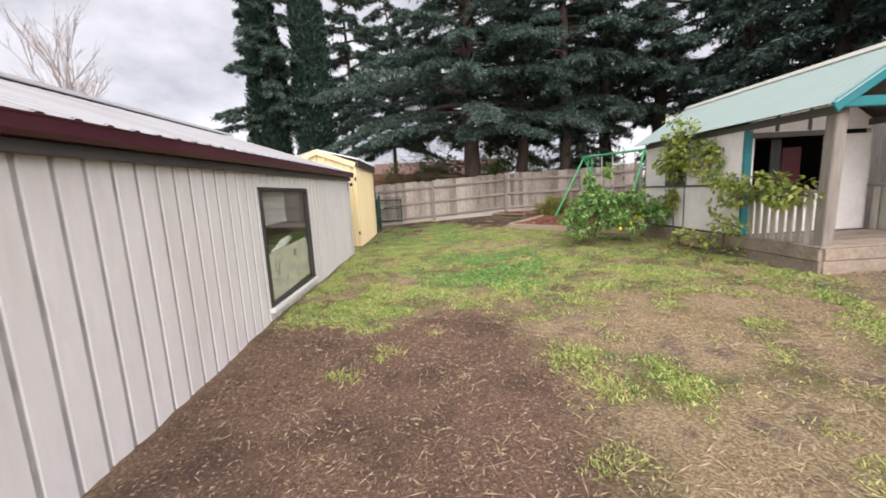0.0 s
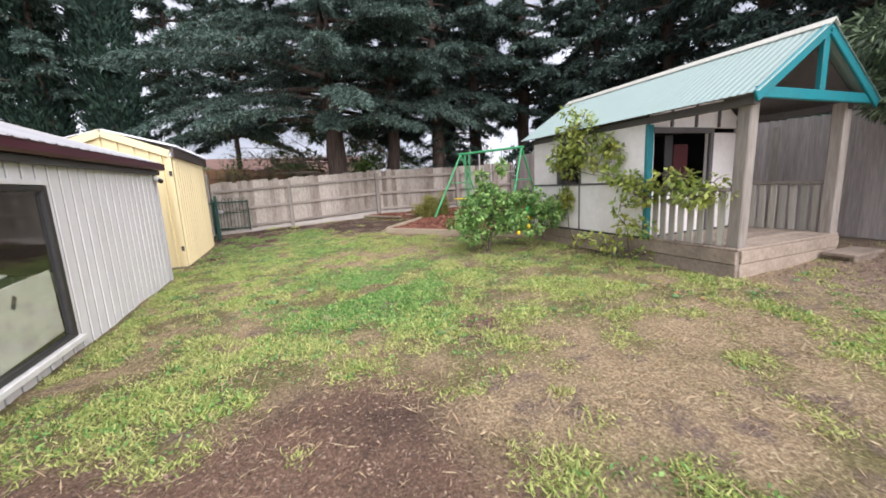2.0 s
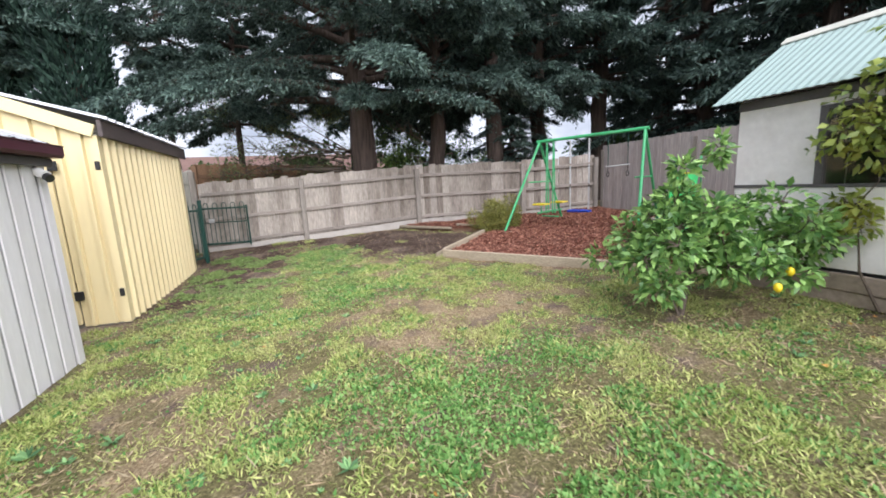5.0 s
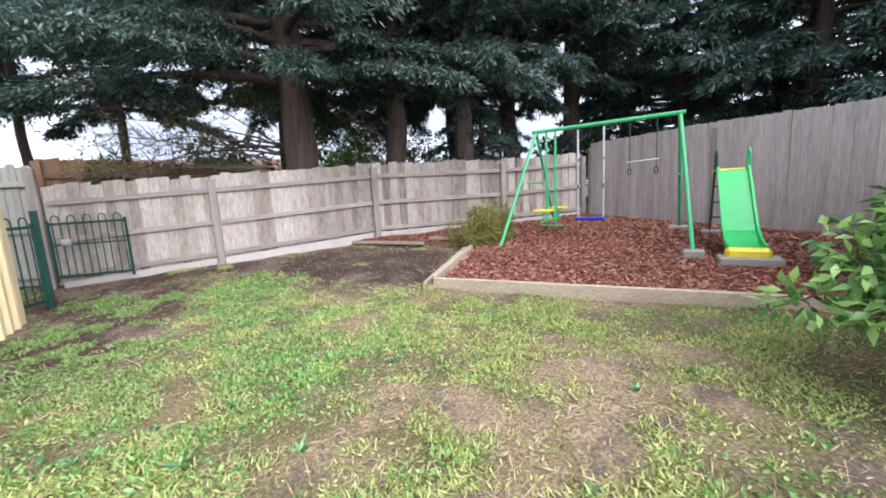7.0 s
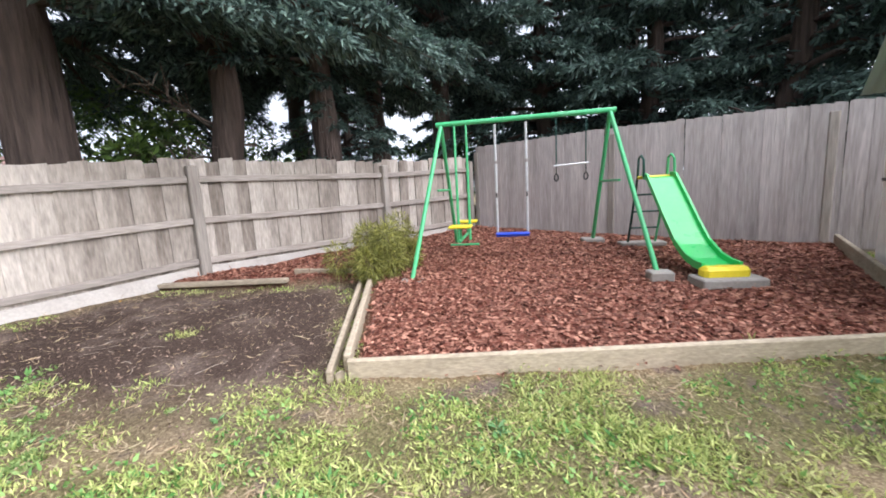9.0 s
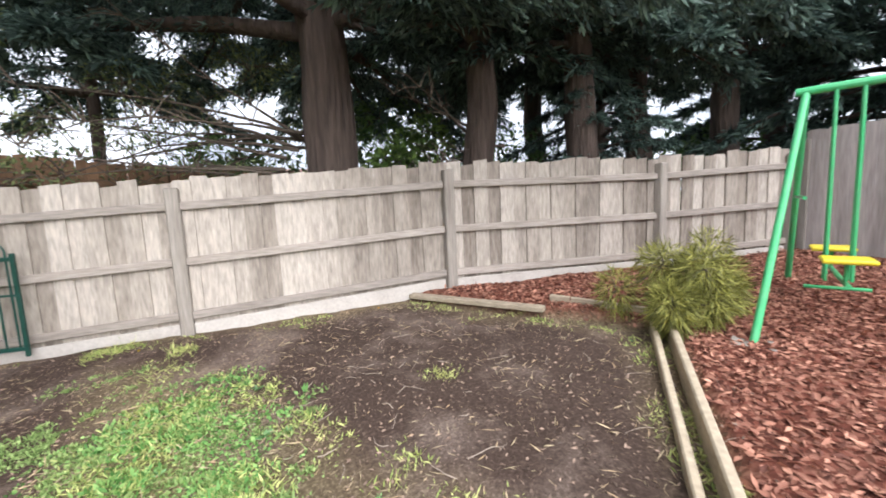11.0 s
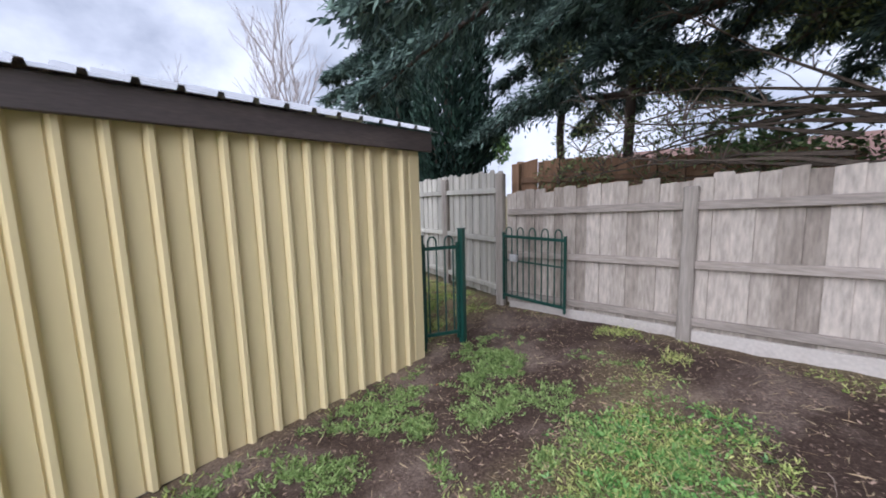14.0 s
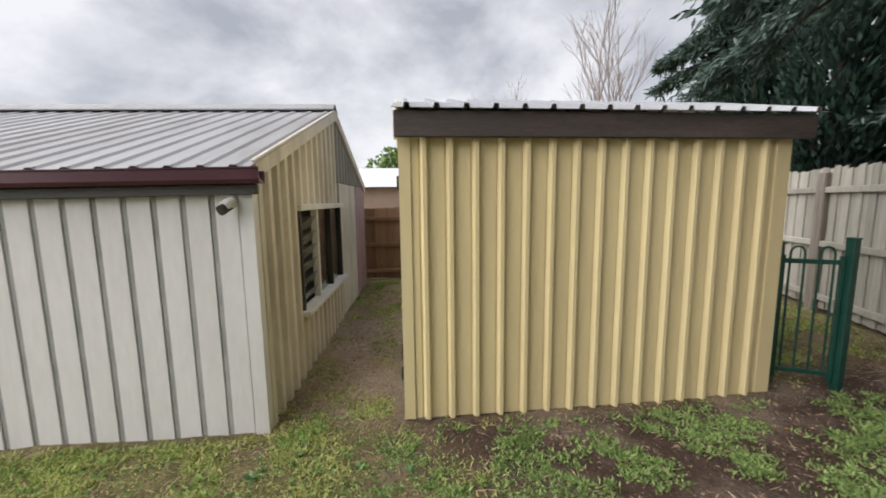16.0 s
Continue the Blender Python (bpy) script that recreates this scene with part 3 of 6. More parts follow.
clad("gable_sheet", ys, M_YELLOW, (YX - 1.31, YY0), (YX2, YY0), YZ0, lambda a: ytop(a + 1.31), (0, -1, 0), width=0.5)
clad("gable_sheet", ys, M_YELLOW, (YX - 0.42, YY0), (YX - 1.31, YY0), 1.99, lambda a: ytop(a + 0.42), (0, -1, 0), width=0.45)
part("end_wall", box(YX2, YX - 0.02, YY1 - 0.03, YY1, YZ0, YZ1), M_YELLOW, ys)
part("back_wall", box(YX2 - 0.02, YX2, YY0, YY1, YZ0, YZ1), M_YELLOW, ys)
part("floor_slab", box(YX2, YX - 0.01, YY0 + 0.02, YY1 - 0.02, -0.05, 0.06), M_CONCRETE, ys)
part("fascia", box(YX + 0.037, YX + 0.077, YY0 - 0.06, YY1 + 0.12, 2.055, 2.225), M_FASCIA, ys, "dark brown weathered fascia board")
part("barge", beam((YX + 0.0, YY0 - 0.05, 2.11), (YMID, YY0 - 0.05, YPK + 0.05), 0.03, 0.13), M_YELLOW, ys)
part("barge", beam((YX2 - 0.04, YY0 - 0.05, 2.10), (YMID, YY0 - 0.05, YPK + 0.05), 0.03, 0.13), M_YELLOW, ys)
for i in range(4):
    L = (YY1 - YY0 + 0.24) / 4
    line = ribs(L, L / 4, 0.03)
    y0 = YY0 - 0.07 + L * i
    part("roof_sheet", sheet(line, (0, y0, 0), (0, 1, 0), (0.3, 0, 0.95), lambda a: (YX + 0.11, 0, 2.235), lambda a: (YMID, 0, 2.52)), M_ZINC, ys, "shiny zinc ribbed roof sheet" if i == 0 else "")
    part("roof_sheet", sheet(line, (0, y0, 0), (0, 1, 0), (-0.3, 0, 0.95), lambda a: (YX2 - 0.1, 0, 2.235), lambda a: (YMID, 0, 2.52)), M_ZINC, ys)

# ---- cubby house ----
CX0, CX1, CY0, CYW, CY1 = 4.40, 6.22, 4.90, 6.06, 8.40   # sides, deck front, front wall, back wall
CDECK, CEAVE = 0.53, 2.03
CMID, CPK = 5.31, 2.66
cb = thing("cubby_house", (CX0, CY0, 0.2), "white cubby house with mint green roof, timber porch and teal trim", "playhouse")
part("wall_panel", box(CX0, CX0 + 0.04, CYW, 7.215, CDECK, 1.205, 0.003), M_CUBBY, cb, "flaking white sheet")
part("wall_panel", box(CX0, CX0 + 0.04, 7.235, CY1, CDECK, 1.205, 0.003), M_CUBBY, cb)
part("wall_panel", box(CX0, CX0 + 0.04, CYW, 7.195, 1.235, 2.02, 0.003), M_CUBBY, cb)
part("wall_panel", box(CX0, CX0 + 0.04, 7.76, CY1, 1.235, 2.02, 0.003), M_CUBBY, cb)
part("wall_panel", box(CX0, CX0 + 0.04, 7.195, 7.76, 1.88, 2.02, 0.003), M_CUBBY, cb)
part("cover_strip", box(CX0 - 0.012, CX0 + 0.03, CYW, CY1, 1.206, 1.234, 0.002), M_STRIP, cb, "dark grey cover strip")
part("cover_strip", box(CX0 - 0.012, CX0 + 0.03, 7.216, 7.234, CDECK, 1.205, 0.002), M_STRIP, cb)
cw = part("wall_window", box(CX0 - 0.01, CX0 + 0.05, 7.70, 7.758, 1.236, 1.878, 0.003), M_STRIP, cb, "small dark window")
part("window_frame", box(CX0 - 0.01, CX0 + 0.05, 7.197, 7.235, 1.236, 1.878, 0.003), M_STRIP, cw)
part("window_frame", box(CX0 - 0.01, CX0 + 0.05, 7.236, 7.699, 1.84, 1.878, 0.003), M_STRIP, cw)
part("pane", box(CX0 + 0.015, CX0 + 0.02, 7.236, 7.699, 1.236, 1.84, 0), M_GLASS, cw).visible_shadow = False
part("back_wall", box(CX0 + 0.04, CX1, CY1 - 0.04, CY1, CDECK - 0.3, 2.02), M_CUBBY, cb)
part("back_gable", extrude([(CX0, 2.02), (CX1, 2.02), (CMID, CPK - 0.02)], (0, CY1 - 0.04, 0), (1, 0, 0), (0, 0, 1), (0, 0.04, 0)), M_CUBBY, cb)
part("cover_strip", box(CX0, CX1, CY1, CY1 + 0.012, 1.206, 1.234, 0.002), M_STRIP, cb)
part("side_wall", box(CX1 - 0.04, CX1, CYW, CY1 - 0.04, CDECK, 2.02), M_CUBBY, cb)
# lining and floor carry the room's shade in their near-black colour
part("inner_lining", box(CX0 + 0.045, CX1 - 0.06, CY1 - 0.06, CY1 - 0.045, CDECK, 2.0), M_DARK, cb, "unpainted boards inside, the room's shade put into their colour")
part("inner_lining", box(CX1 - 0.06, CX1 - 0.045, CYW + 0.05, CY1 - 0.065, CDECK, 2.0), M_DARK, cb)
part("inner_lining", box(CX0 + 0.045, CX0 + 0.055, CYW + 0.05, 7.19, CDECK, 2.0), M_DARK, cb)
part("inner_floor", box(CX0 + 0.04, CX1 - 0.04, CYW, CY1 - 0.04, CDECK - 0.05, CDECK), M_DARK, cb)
# front wall with a wide dark opening in a teal frame
part("front_wall", box(CX0 + 0.04, CX0 + 0.16, CYW, CYW + 0.04, CDECK, 1.84), M_CUBBY, cb)
part("front_wall", box(5.55, CX1, CYW, CYW + 0.04, CDECK, 1.84), M_CUBBY, cb)
part("front_wall", box(CX0 + 0.16, 5.55, CYW, CYW + 0.04, CDECK, 1.10), M_CUBBY, cb)
part("front_gable", extrude([(CX0 + 0.04, 1.90), (CX1, 1.90), (CX1, 2.0), (CMID, CPK - 0.05), (CX0 + 0.04, 2.0)], (0, CYW, 0), (1, 0, 0), (0, 0, 1), (0, 0.04, 0)), M_CUBBY, cb)
for x in (4.85, 5.3, 5.75):
    part("gable_batten", box(x - 0.025, x + 0.025, CYW - 0.02, CYW - 0.003, 1.91, 2.18 if x != 5.3 else 2.5), M_STRIP, cb)
part("opening_frame", box(CX0 - 0.01, CX0 + 0.09, CYW - 0.05, CYW - 0.003, CDECK, 1.93), M_TEAL, cb, "teal painted post")
part("opening_frame", box(CX0 + 0.09, 5.62, CYW - 0.045, CYW - 0.003, 1.83, 1.90), M_STRIP, cb)
part("opening_frame", box(5.55, 5.62, CYW - 0.045, CYW - 0.003, CDECK, 1.83), M_STRIP, cb)
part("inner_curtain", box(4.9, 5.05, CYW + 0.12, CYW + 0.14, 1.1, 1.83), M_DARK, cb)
part("red_board", box(5.05, 5.32, CYW + 0.10, CYW + 0.13, 1.12, 1.70), M_RED, cb, "dark red board inside the opening")
# base boards and deck
part("base_board", box(CX0 - 0.03, CX0 + 0.02, CY0, CY1, 0.36, CDECK - 0.03), M_DECK, cb)
part("base_board", box(CX0 - 0.02, CX0 + 0.02, CY0, CYW + 0.5, 0.20, 0.355), M_DECK, cb)
part("base_board", box(CX0 - 0.015, CX0 + 0.02, CYW + 0.51, CY1, 0.24, 0.355), M_DECK, cb)
part("base_board", box(CX0 + 0.02, CX1, CY0 - 0.03, CY0 + 0.015, 0.37, CDECK - 0.03), M_DECK, cb)
part("base_board", box(CX0 + 0.02, CX1, CY0 - 0.02, CY0 + 0.015, 0.21, 0.365), M_DECK, cb)
for k in range(9):
    y = CY0 - 0.02 + 0.122 * k
    part("deck_board", box(CX0 - 0.03, CX1, y, y + 0.115, CDECK - 0.028, CDECK), M_DECK, cb)
part("porch_post", beam((CX0 + 0.06, CY0 + 0.06, CDECK - 0.25), (CX0 + 0.10, CY0 + 0.06, 2.02), 0.13, 0.13, up=(0, 1, 0), bevel=0.012), M_POST, cb, "square weathered timber post")
part("porch_post", beam((CX1 - 0.07, CY0 + 0.06, CDECK - 0.25), (CX1 - 0.05, CY0 + 0.06, 2.02), 0.13, 0.13, up=(0, 1, 0), bevel=0.012), M_POST, cb)
for x, n in ((CX0 + 0.03, 8), (CX1 - 0.06, 8)):
    part("hand_rail", box(x - 0.03, x + 0.04, CY0 + 0.13, CYW - 0.06, 1.11, 1.15), M_POST, cb)
    for k in range(n):
        y = CY0 + 0.20 + (CYW - CY0 - 0.36) * k / (n - 1)
        lean = random.uniform(-0.02, 0.02)
        part("picket", beam((x, y, CDECK), (x + lean * 0.5, y + lean, 1.11), 0.075, 0.02, up=(1, 0, 0)), M_PALE2, cb)
part("beam", box(CX0 - 0.02, CX0 + 0.07, CY0 - 0.05, CY1, 1.94, 2.02), M_STRIP, cb)
part("beam", box(CX1 - 0.09, CX1, CY0 - 0.05, CY1, 1.94, 2.02), M_STRIP, cb)
# teal gable truss over the porch
fy = CY0 - 0.11
part("truss", beam((CX0 - 0.10, fy, 2.03), (CX1 + 0.12, fy, 2.03), 0.05, 0.10), M_TEAL, cb, "teal painted truss")
part("truss", beam((CX0 - 0.16, fy - 0.03, 1.98), (CMID, fy - 0.03, CPK + 0.01), 0.03, 0.11), M_TEAL, cb)
part("truss", beam((CX1 + 0.16, fy - 0.03, 1.98), (CMID, fy - 0.03, CPK + 0.01), 0.03, 0.11), M_TEAL, cb)
part("truss", beam((CMID, fy, 2.07), (CMID, fy, CPK - 0.06), 0.09, 0.05, up=(0, 1, 0)), M_TEAL, cb)
for side in (-1, 1):
    line = waves(CY1 - CY0 + 0.34, 0.076, 0.008)
    ex = CX0 - 0.17 if side < 0 else CX1 + 0.17
    part("roof_sheet", sheet(line, (0, CY0 - 0.17, 0), (0, 1, 0), (side * 0.55, 0, 0.83), lambda a: (ex, 0, 2.02), lambda a: (CMID, 0, CPK + 0.05)), M_MINT, cb, "mint green corrugated steel")
part("ridge_cap", extrude([(-0.085, -0.05), (0, 0.012), (0.085, -0.05), (0.085, -0.04), (0, 0.026), (-0.085, -0.04)], (CMID, CY0 - 0.18, CPK + 0.062), (1, 0, 0), (0, 0, 1), (0, CY1 - CY0 + 0.36, 0)), M_RIDGE, cb)
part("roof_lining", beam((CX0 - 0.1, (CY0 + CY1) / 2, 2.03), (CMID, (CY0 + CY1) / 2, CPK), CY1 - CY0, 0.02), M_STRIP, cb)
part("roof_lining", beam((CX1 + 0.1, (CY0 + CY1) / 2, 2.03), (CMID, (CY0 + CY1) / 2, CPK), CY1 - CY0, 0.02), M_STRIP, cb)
stp = thing("timber_step", (5.9, 4.6, 0.3), "low weathered timber step beside the porch deck", "step")
part("tread", box(5.82, 6.46, 4.56, 4.84, 0.31, 0.35), M_DECK, stp)
part("riser", box(5.88, 6.40, 4.585, 4.62, 0.15, 0.31), M_DECK, stp)
part("support", box(5.88, 5.94, 4.62, 4.82, 0.15, 0.31), M_DECK, stp)
part("support", box(6.34, 6.40, 4.62, 4.82, 0.15, 0.31), M_DECK, stp)

# ---- paling fences ----
def paling_mesh(name, mat, w, h, dog):
    bm = bmesh.new()
    prof = [(-w / 2, 0), (w / 2, 0), (w / 2, h - dog), (w / 2 - dog, h), (-w / 2 + dog, h), (-w / 2, h - dog)] if dog else [(-w / 2, 0), (w / 2, 0), (w / 2, h), (-w / 2, h - 0.012)]
    extrude(prof, (0, 0, 0), (1, 0, 0), (0, 0, 1), (0, 0.016, 0), bm)
    bmesh.ops.recalc_face_normals(bm, faces=bm.faces)
    me = bpy.data.meshes.new(name)
    bm.to_mesh(me)
    bm.free()
    me.materials.append(mat)
    return me


def fence(name, label, posts, top, bottom, mats, side=1, rails=(0.17, 0.72, 1.27), height=None, post_up=0.0, rails_shown=True, pw=0.1, rnd=0.02, plinth=None):
    """A paling fence along posts (x, y, ground, post top). side: +1 when rails and posts stand on the path's side."""
    f = thing(name, (posts[0][0], posts[0][1], posts[0][2]), label, "fence")
    pal, rail, post = mats
    meshes = [paling_mesh("paling", pal, pw * 1.03, 1.0, d) for d in (0, 0, 0.012)]
    rnd_ = random.Random(len(name) * 7 + len(posts))
    for k, (x, y, g, tp) in enumerate(posts):
        if k == 0 and name == "back_fence":
            continue
        part("post", beam((x, y, g - 0.1), (x, y, tp), 0.115, 0.095, up=(0, 1, 0), bevel=0.012), post, f)
    for (x0, y0, g0, t0), (x1, y1, g1, t1) in zip(posts, posts[1:]):
        d = Vector((x1 - x0, y1 - y0, 0))
        L = d.length
        u = d / L
        n = Vector((-u.y, u.x, 0)) * side      # away from the rails
        ang = math.atan2(u.y, u.x)
        for r in rails:
            a = Vector((x0, y0, g0 + r * (t0 - g0) / 1.45)) + n * 0.005 + u * 0.055
            b = Vector((x1, y1, g1 + r * (t1 - g1) / 1.45)) + n * 0.005 - u * 0.055
            part("rail", beam(a, b, 0.042, 0.075), rail, f)
        cnt = max(1, round(L / pw))
        for i in range(cnt):
            s = (i + 0.5) / cnt
            gz, tz = g0 + (g1 - g0) * s, t0 + (t1 - t0) * s
            lo = gz + bottom
            hi = tz + top + rnd_.uniform(-rnd, rnd)
            off = 0.03 + ((0.004 if name == "side_fence" else 0.018) if i % 2 else 0.0)
            pos = Vector((x0 + d.x * s, y0 + d.y * s, lo)) + n * off
            flip = n.y * math.cos(ang) - n.x * math.sin(ang) < 0
            m = Matrix.Translation(pos) @ Matrix.Rotation(ang + (math.pi if flip else 0), 4, 'Z') @ Matrix.Rotation(rnd_.uniform(-0.006, 0.006), 4, 'Y') @ Matrix.Diagonal((1.0, 1.0, hi - lo, 1.0))
            piece("paling", meshes[rnd_.randrange(3)], m, f)
        if plinth:
            a = Vector((x0, y0, g0 - 0.1 + plinth / 2)) + n * 0.015
            b = Vector((x1, y1, g1 - 0.1 + plinth / 2)) + n * 0.015
            part("plinth", beam(a + u * 0.06, b - u * 0.06, 0.03, plinth + 0.1), M_PLINTH if name == "back_fence" else rail, f)
    return f


BACK = [(-1.88, 15.515, 0.16, 1.60), (0.265, 15.128, 0.30, 1.68), (2.87, 14.645, 0.51, 1.79), (5.335, 13.945, 0.56, 1.79), (7.10, 13.46, 0.62, 1.86)]
fence("back_fence", "grey weathered timber paling fence with posts and three rails", BACK, 0.075, 0.03, (M_PALING, M_RAIL, M_POST), side=1, plinth=0.13, pw=0.15, rnd=0.028)
RIGHT = [(7.16, 13.40, 0.58, 2.02), (7.14, 11.0, 0.50, 2.05), (7.16, 8.6, 0.42, 2.0), (7.25, 6.2, 0.36, 1.95), (7.32, 3.8, 0.29, 1.9), (7.40, 1.4, 0.18, 1.85), (7.48, -1.0, 0.12, 1.8), (7.55, -3.4, 0.1, 1.8)]
rf = [(x + 0.14, y, g, t) for x, y, g, t in RIGHT]
fence("side_fence", "tall grey timber paling fence seen from its flush side", rf, 0.10, 0.0, (M_SIDEPAL, M_RAIL, M_POST), side=-1, pw=0.105, rnd=0.006, plinth=0.14)
LEFT = [(-1.96, 15.52, 0.17, 1.93), (-3.41, 16.07, 0.16, 1.93), (-5.8, 17.0, 0.12, 1.9), (-8.2, 17.95, 0.1, 1.9)]
fence("pool_side_fence", "pale silvered paling fence beyond the green gate", LEFT, 0.05, 0.06, (M_PALE2, M_PALE2, M_POST), side=-1)
FARB = [(-2.0, 16.0, 0.2, 2.08), (-0.2, 17.3, 0.3, 2.1), (1.6, 18.6, 0.4, 2.12)]
fence("neighbour_fence", "brown stained paling fence of the next garden", FARB, 0.05, 0.0, (M_BROWNF, M_BROWNF, M_BROWNF), side=1)
FARP = [(-7.15, 9.6, 0.0, 1.45), (-7.15, 11.6, 0.0, 1.45), (-7.2, 14.0, 0.0, 1.45), (-8.2, 17.9, 0.1, 1.5)]
fence("passage_fence", "brown paling fence closing the passage between the sheds", FARP, 0.05, 0.0, (M_BROWNF, M_BROWNF, M_BROWNF), side=1)

# ---- ground: one sheet to the horizon, with lawn, bare soil, mulch and a bark bed ----
BED = [(2.30, 11.33), (4.36, 8.40), (7.2, 8.42), (7.2, 13.45), (2.87, 14.70), (2.42, 14.74), (3.28, 13.55), (3.84, 12.72)]
SOIL = [(-0.6, 15.3), (2.42, 14.74), (3.28, 13.55), (3.84, 12.72), (2.28, 11.30), (1.25, 12.25), (0.85, 13.0), (0.55, 13.9), (-0.5, 14.5)]
MULCH = [(-1.8, -4.0), (0.7, -4.0), (0.95, 2.3), (1.05, 3.5), (0.92, 4.75), (0.15, 4.95), (-0.5, 4.55), (-1.0, 4.85), (-1.8, 5.0)]
SIDE = [(5.8, -4.0), (7.6, -4.0), (7.4, 5.6), (6.4, 5.0), (5.2, 4.75), (5.0, 3.9), (5.8, 1.5)]
STRIP = [(-1.75, 10.9), (-1.15, 10.95), (-0.35, 11.6), (-0.1, 12.6), (-0.05, 13.6), (-0.3, 15.4), (-2.1, 15.6), (-1.75, 13.6)]
PASS = [(-4.3, 9.8), (-2.5, 9.8), (-2.1, 10.15), (-1.9, 10.75), (-3.6, 10.9), (-4.6, 10.9)]


def inside(poly, x, y):
    """Signed distance to an outline, in metres: more than 0 inside."""
    d = np.full(x.shape, 1e9)
    hit = np.zeros(x.shape, bool)
    for (ax, ay), (bx, by) in zip(poly, poly[1:] + poly[:1]):
        ex, ey = bx - ax, by - ay
        t = np.clip(((x - ax) * ex + (y - ay) * ey) / (ex * ex + ey * ey), 0, 1)
        d = np.minimum(d, np.hypot(x - ax - t * ex, y - ay - t * ey))
        if ay != by:
            hit ^= ((ay > y) != (by > y)) & (x < ex * (y - ay) / ey + ax)
    return np.where(hit, d, -d)


def smooth_noise(x, y, size, seed):
    """Cheap value noise between 0 and 1."""
    r = np.random.RandomState(seed).rand(128, 128)
    u, v = x / size, y / size
    i, j = np.floor(u).astype(int), np.floor(v).astype(int)
    f, g = u - i, v - j
    f, g = f * f * (3 - 2 * f), g * g * (3 - 2 * g)
    a = lambda p, q: r[(i + p) % 128, (j + q) % 128]
    return (a(0, 0) * (1 - f) + a(1, 0) * f) * (1 - g) + (a(0, 1) * (1 - f) + a(1, 1) * f) * g


def fractal(x, y, size, seed):
    return sum(smooth_noise(x + 31 * k, y + 17 * k, size / 2 ** k, seed + k) * 0.5 ** k for k in range(4)) / 1.875


def soft(d, w):
    return np.clip(d / w * 0.5 + 0.5, 0, 1)


def cover(x, y):
    """What lies where: bark chips, dark soil, mulch (also the trees' shade by the side fence), and how thick the grass
    grows.
    """
    wob = (fractal(x, y, 0.7, 5) - 0.5) * 0.9
    bark = soft(inside(BED, x, y), 0.05)
    soil = np.maximum(soft(inside(SOIL, x, y) + wob * 0.55, 0.35), 0.99 * soft(inside(STRIP, x, y) + 0.12 + wob * 0.7, 0.35))
    hole = soft(0.22 - np.hypot((x - 1.66) * 1.1, (y - 5.3)) + wob * 0.2, 0.15)
    # mulch colour over the SIDE dirt darkens it for the shade of the trees
    mulch = np.maximum(np.maximum(soft(inside(MULCH, x, y) + wob * 0.35, 0.22), hole), 0.7 * soft(inside(SIDE, x, y) + wob * 1.2, 0.8))
    dirt = np.maximum(soft(inside(SIDE, x, y) + wob * 1.2, 0.8), soft(inside(PASS, x, y) + wob * 0.5, 0.4))
    # the porch side and the strip beside the mulch are thin and strawy
    thin = soft(inside([(0.6, -4), (7.4, -4), (7.4, 5), (4.4, 5.0), (2.4, 5.2), (1.0, 5.6), (0.6, 5)], x, y), 1.2)
    patch = fractal(x, y, 1.3, 21)
    fine = fractal(x, y, 0.35, 44)
    grass = 0.58 + 0.8 * (patch - 0.45) + 2.2 * (fine - 0.5) - 0.42 * thin
    lush = soft(1.0 - np.hypot((x - 0.95) / 1.0, (y - 7.0) / 1.05) + wob * 0.9, 0.5)
    spring = soft(0.9 - np.hypot((x - 0.35) / 0.9, (y - 10.9) / 1.0) + wob * 0.9, 0.5)
    worn = soft(0.75 - np.hypot((x - 1.75) / 0.7, (y - 9.6) / 0.8) + wob * 1.2, 0.6)
    tongue = soft(0.55 - np.hypot((x - 0.55) / 0.8, (y - 13.1) / 1.05) + wob * 0.6, 0.35)
    grass = np.clip(grass * 1.25 + 0.12 + 0.75 * lush + 0.55 * tongue + 0.4 * spring - 0.15 * worn, 0, 1)
    grass = grass * (1 - bark) * (1 - 0.97 * soil * (1 - 0.6 * tongue)) * (1 - 0.97 * mulch) * (1 - 0.85 * dirt)
    return bark, soil, mulch, dirt, grass, np.maximum(np.maximum(lush, 0.55 * spring), 0.8 * tongue)


def spaced(a, b, fine, reach):
    mid = list(np.arange(a, b + fine / 2, fine))
    low, high, step = [a], [b], fine
    while low[-1] > -reach:
        step *= 1.5
        low.append(low[-1] - step)
    step = fine
    while high[-1] < reach:
        step *= 1.5
        high.append(high[-1] + step)
    return np.array(low[:0:-1] + mid + high[1:])


gx_, gy_ = spaced(-5.4, 7.6, 0.045, 900), spaced(-0.5, 15.9, 0.045, 900)
PX, PY = np.meshgrid(gx_, gy_)
c_bark, c_soil, c_mulch_shade, c_dirt, c_grass, c_lush = cover(PX, PY)
near = (PX > -5.4) & (PX < 7.7) & (PY > -1) & (PY < 16)
PZ = ground_z(PX, PY) + 0.10 * c_bark - 0.03 * (soft(inside([(CX0 + 0.1, CY0 + 0.1), (CX1, CY0 + 0.1), (CX1, CY1), (CX0 + 0.1, CY1)], PX, PY), 0.3))
PZ = PZ + np.where(near, (fractal(PX, PY, 0.6, 3) - 0.5) * 0.05 + (fractal(PX, PY, 0.16, 8) - 0.5) * (0.022 + 0.02 * c_mulch_shade + 0.02 * c_bark), -0.02)
PZ = PZ + 0.05 * soft(inside(SOIL, PX, PY) - 0.35, 0.5) * near
ny_, nx_ = PX.shape
idx = np.arange(nx_ * ny_).reshape(ny_, nx_)
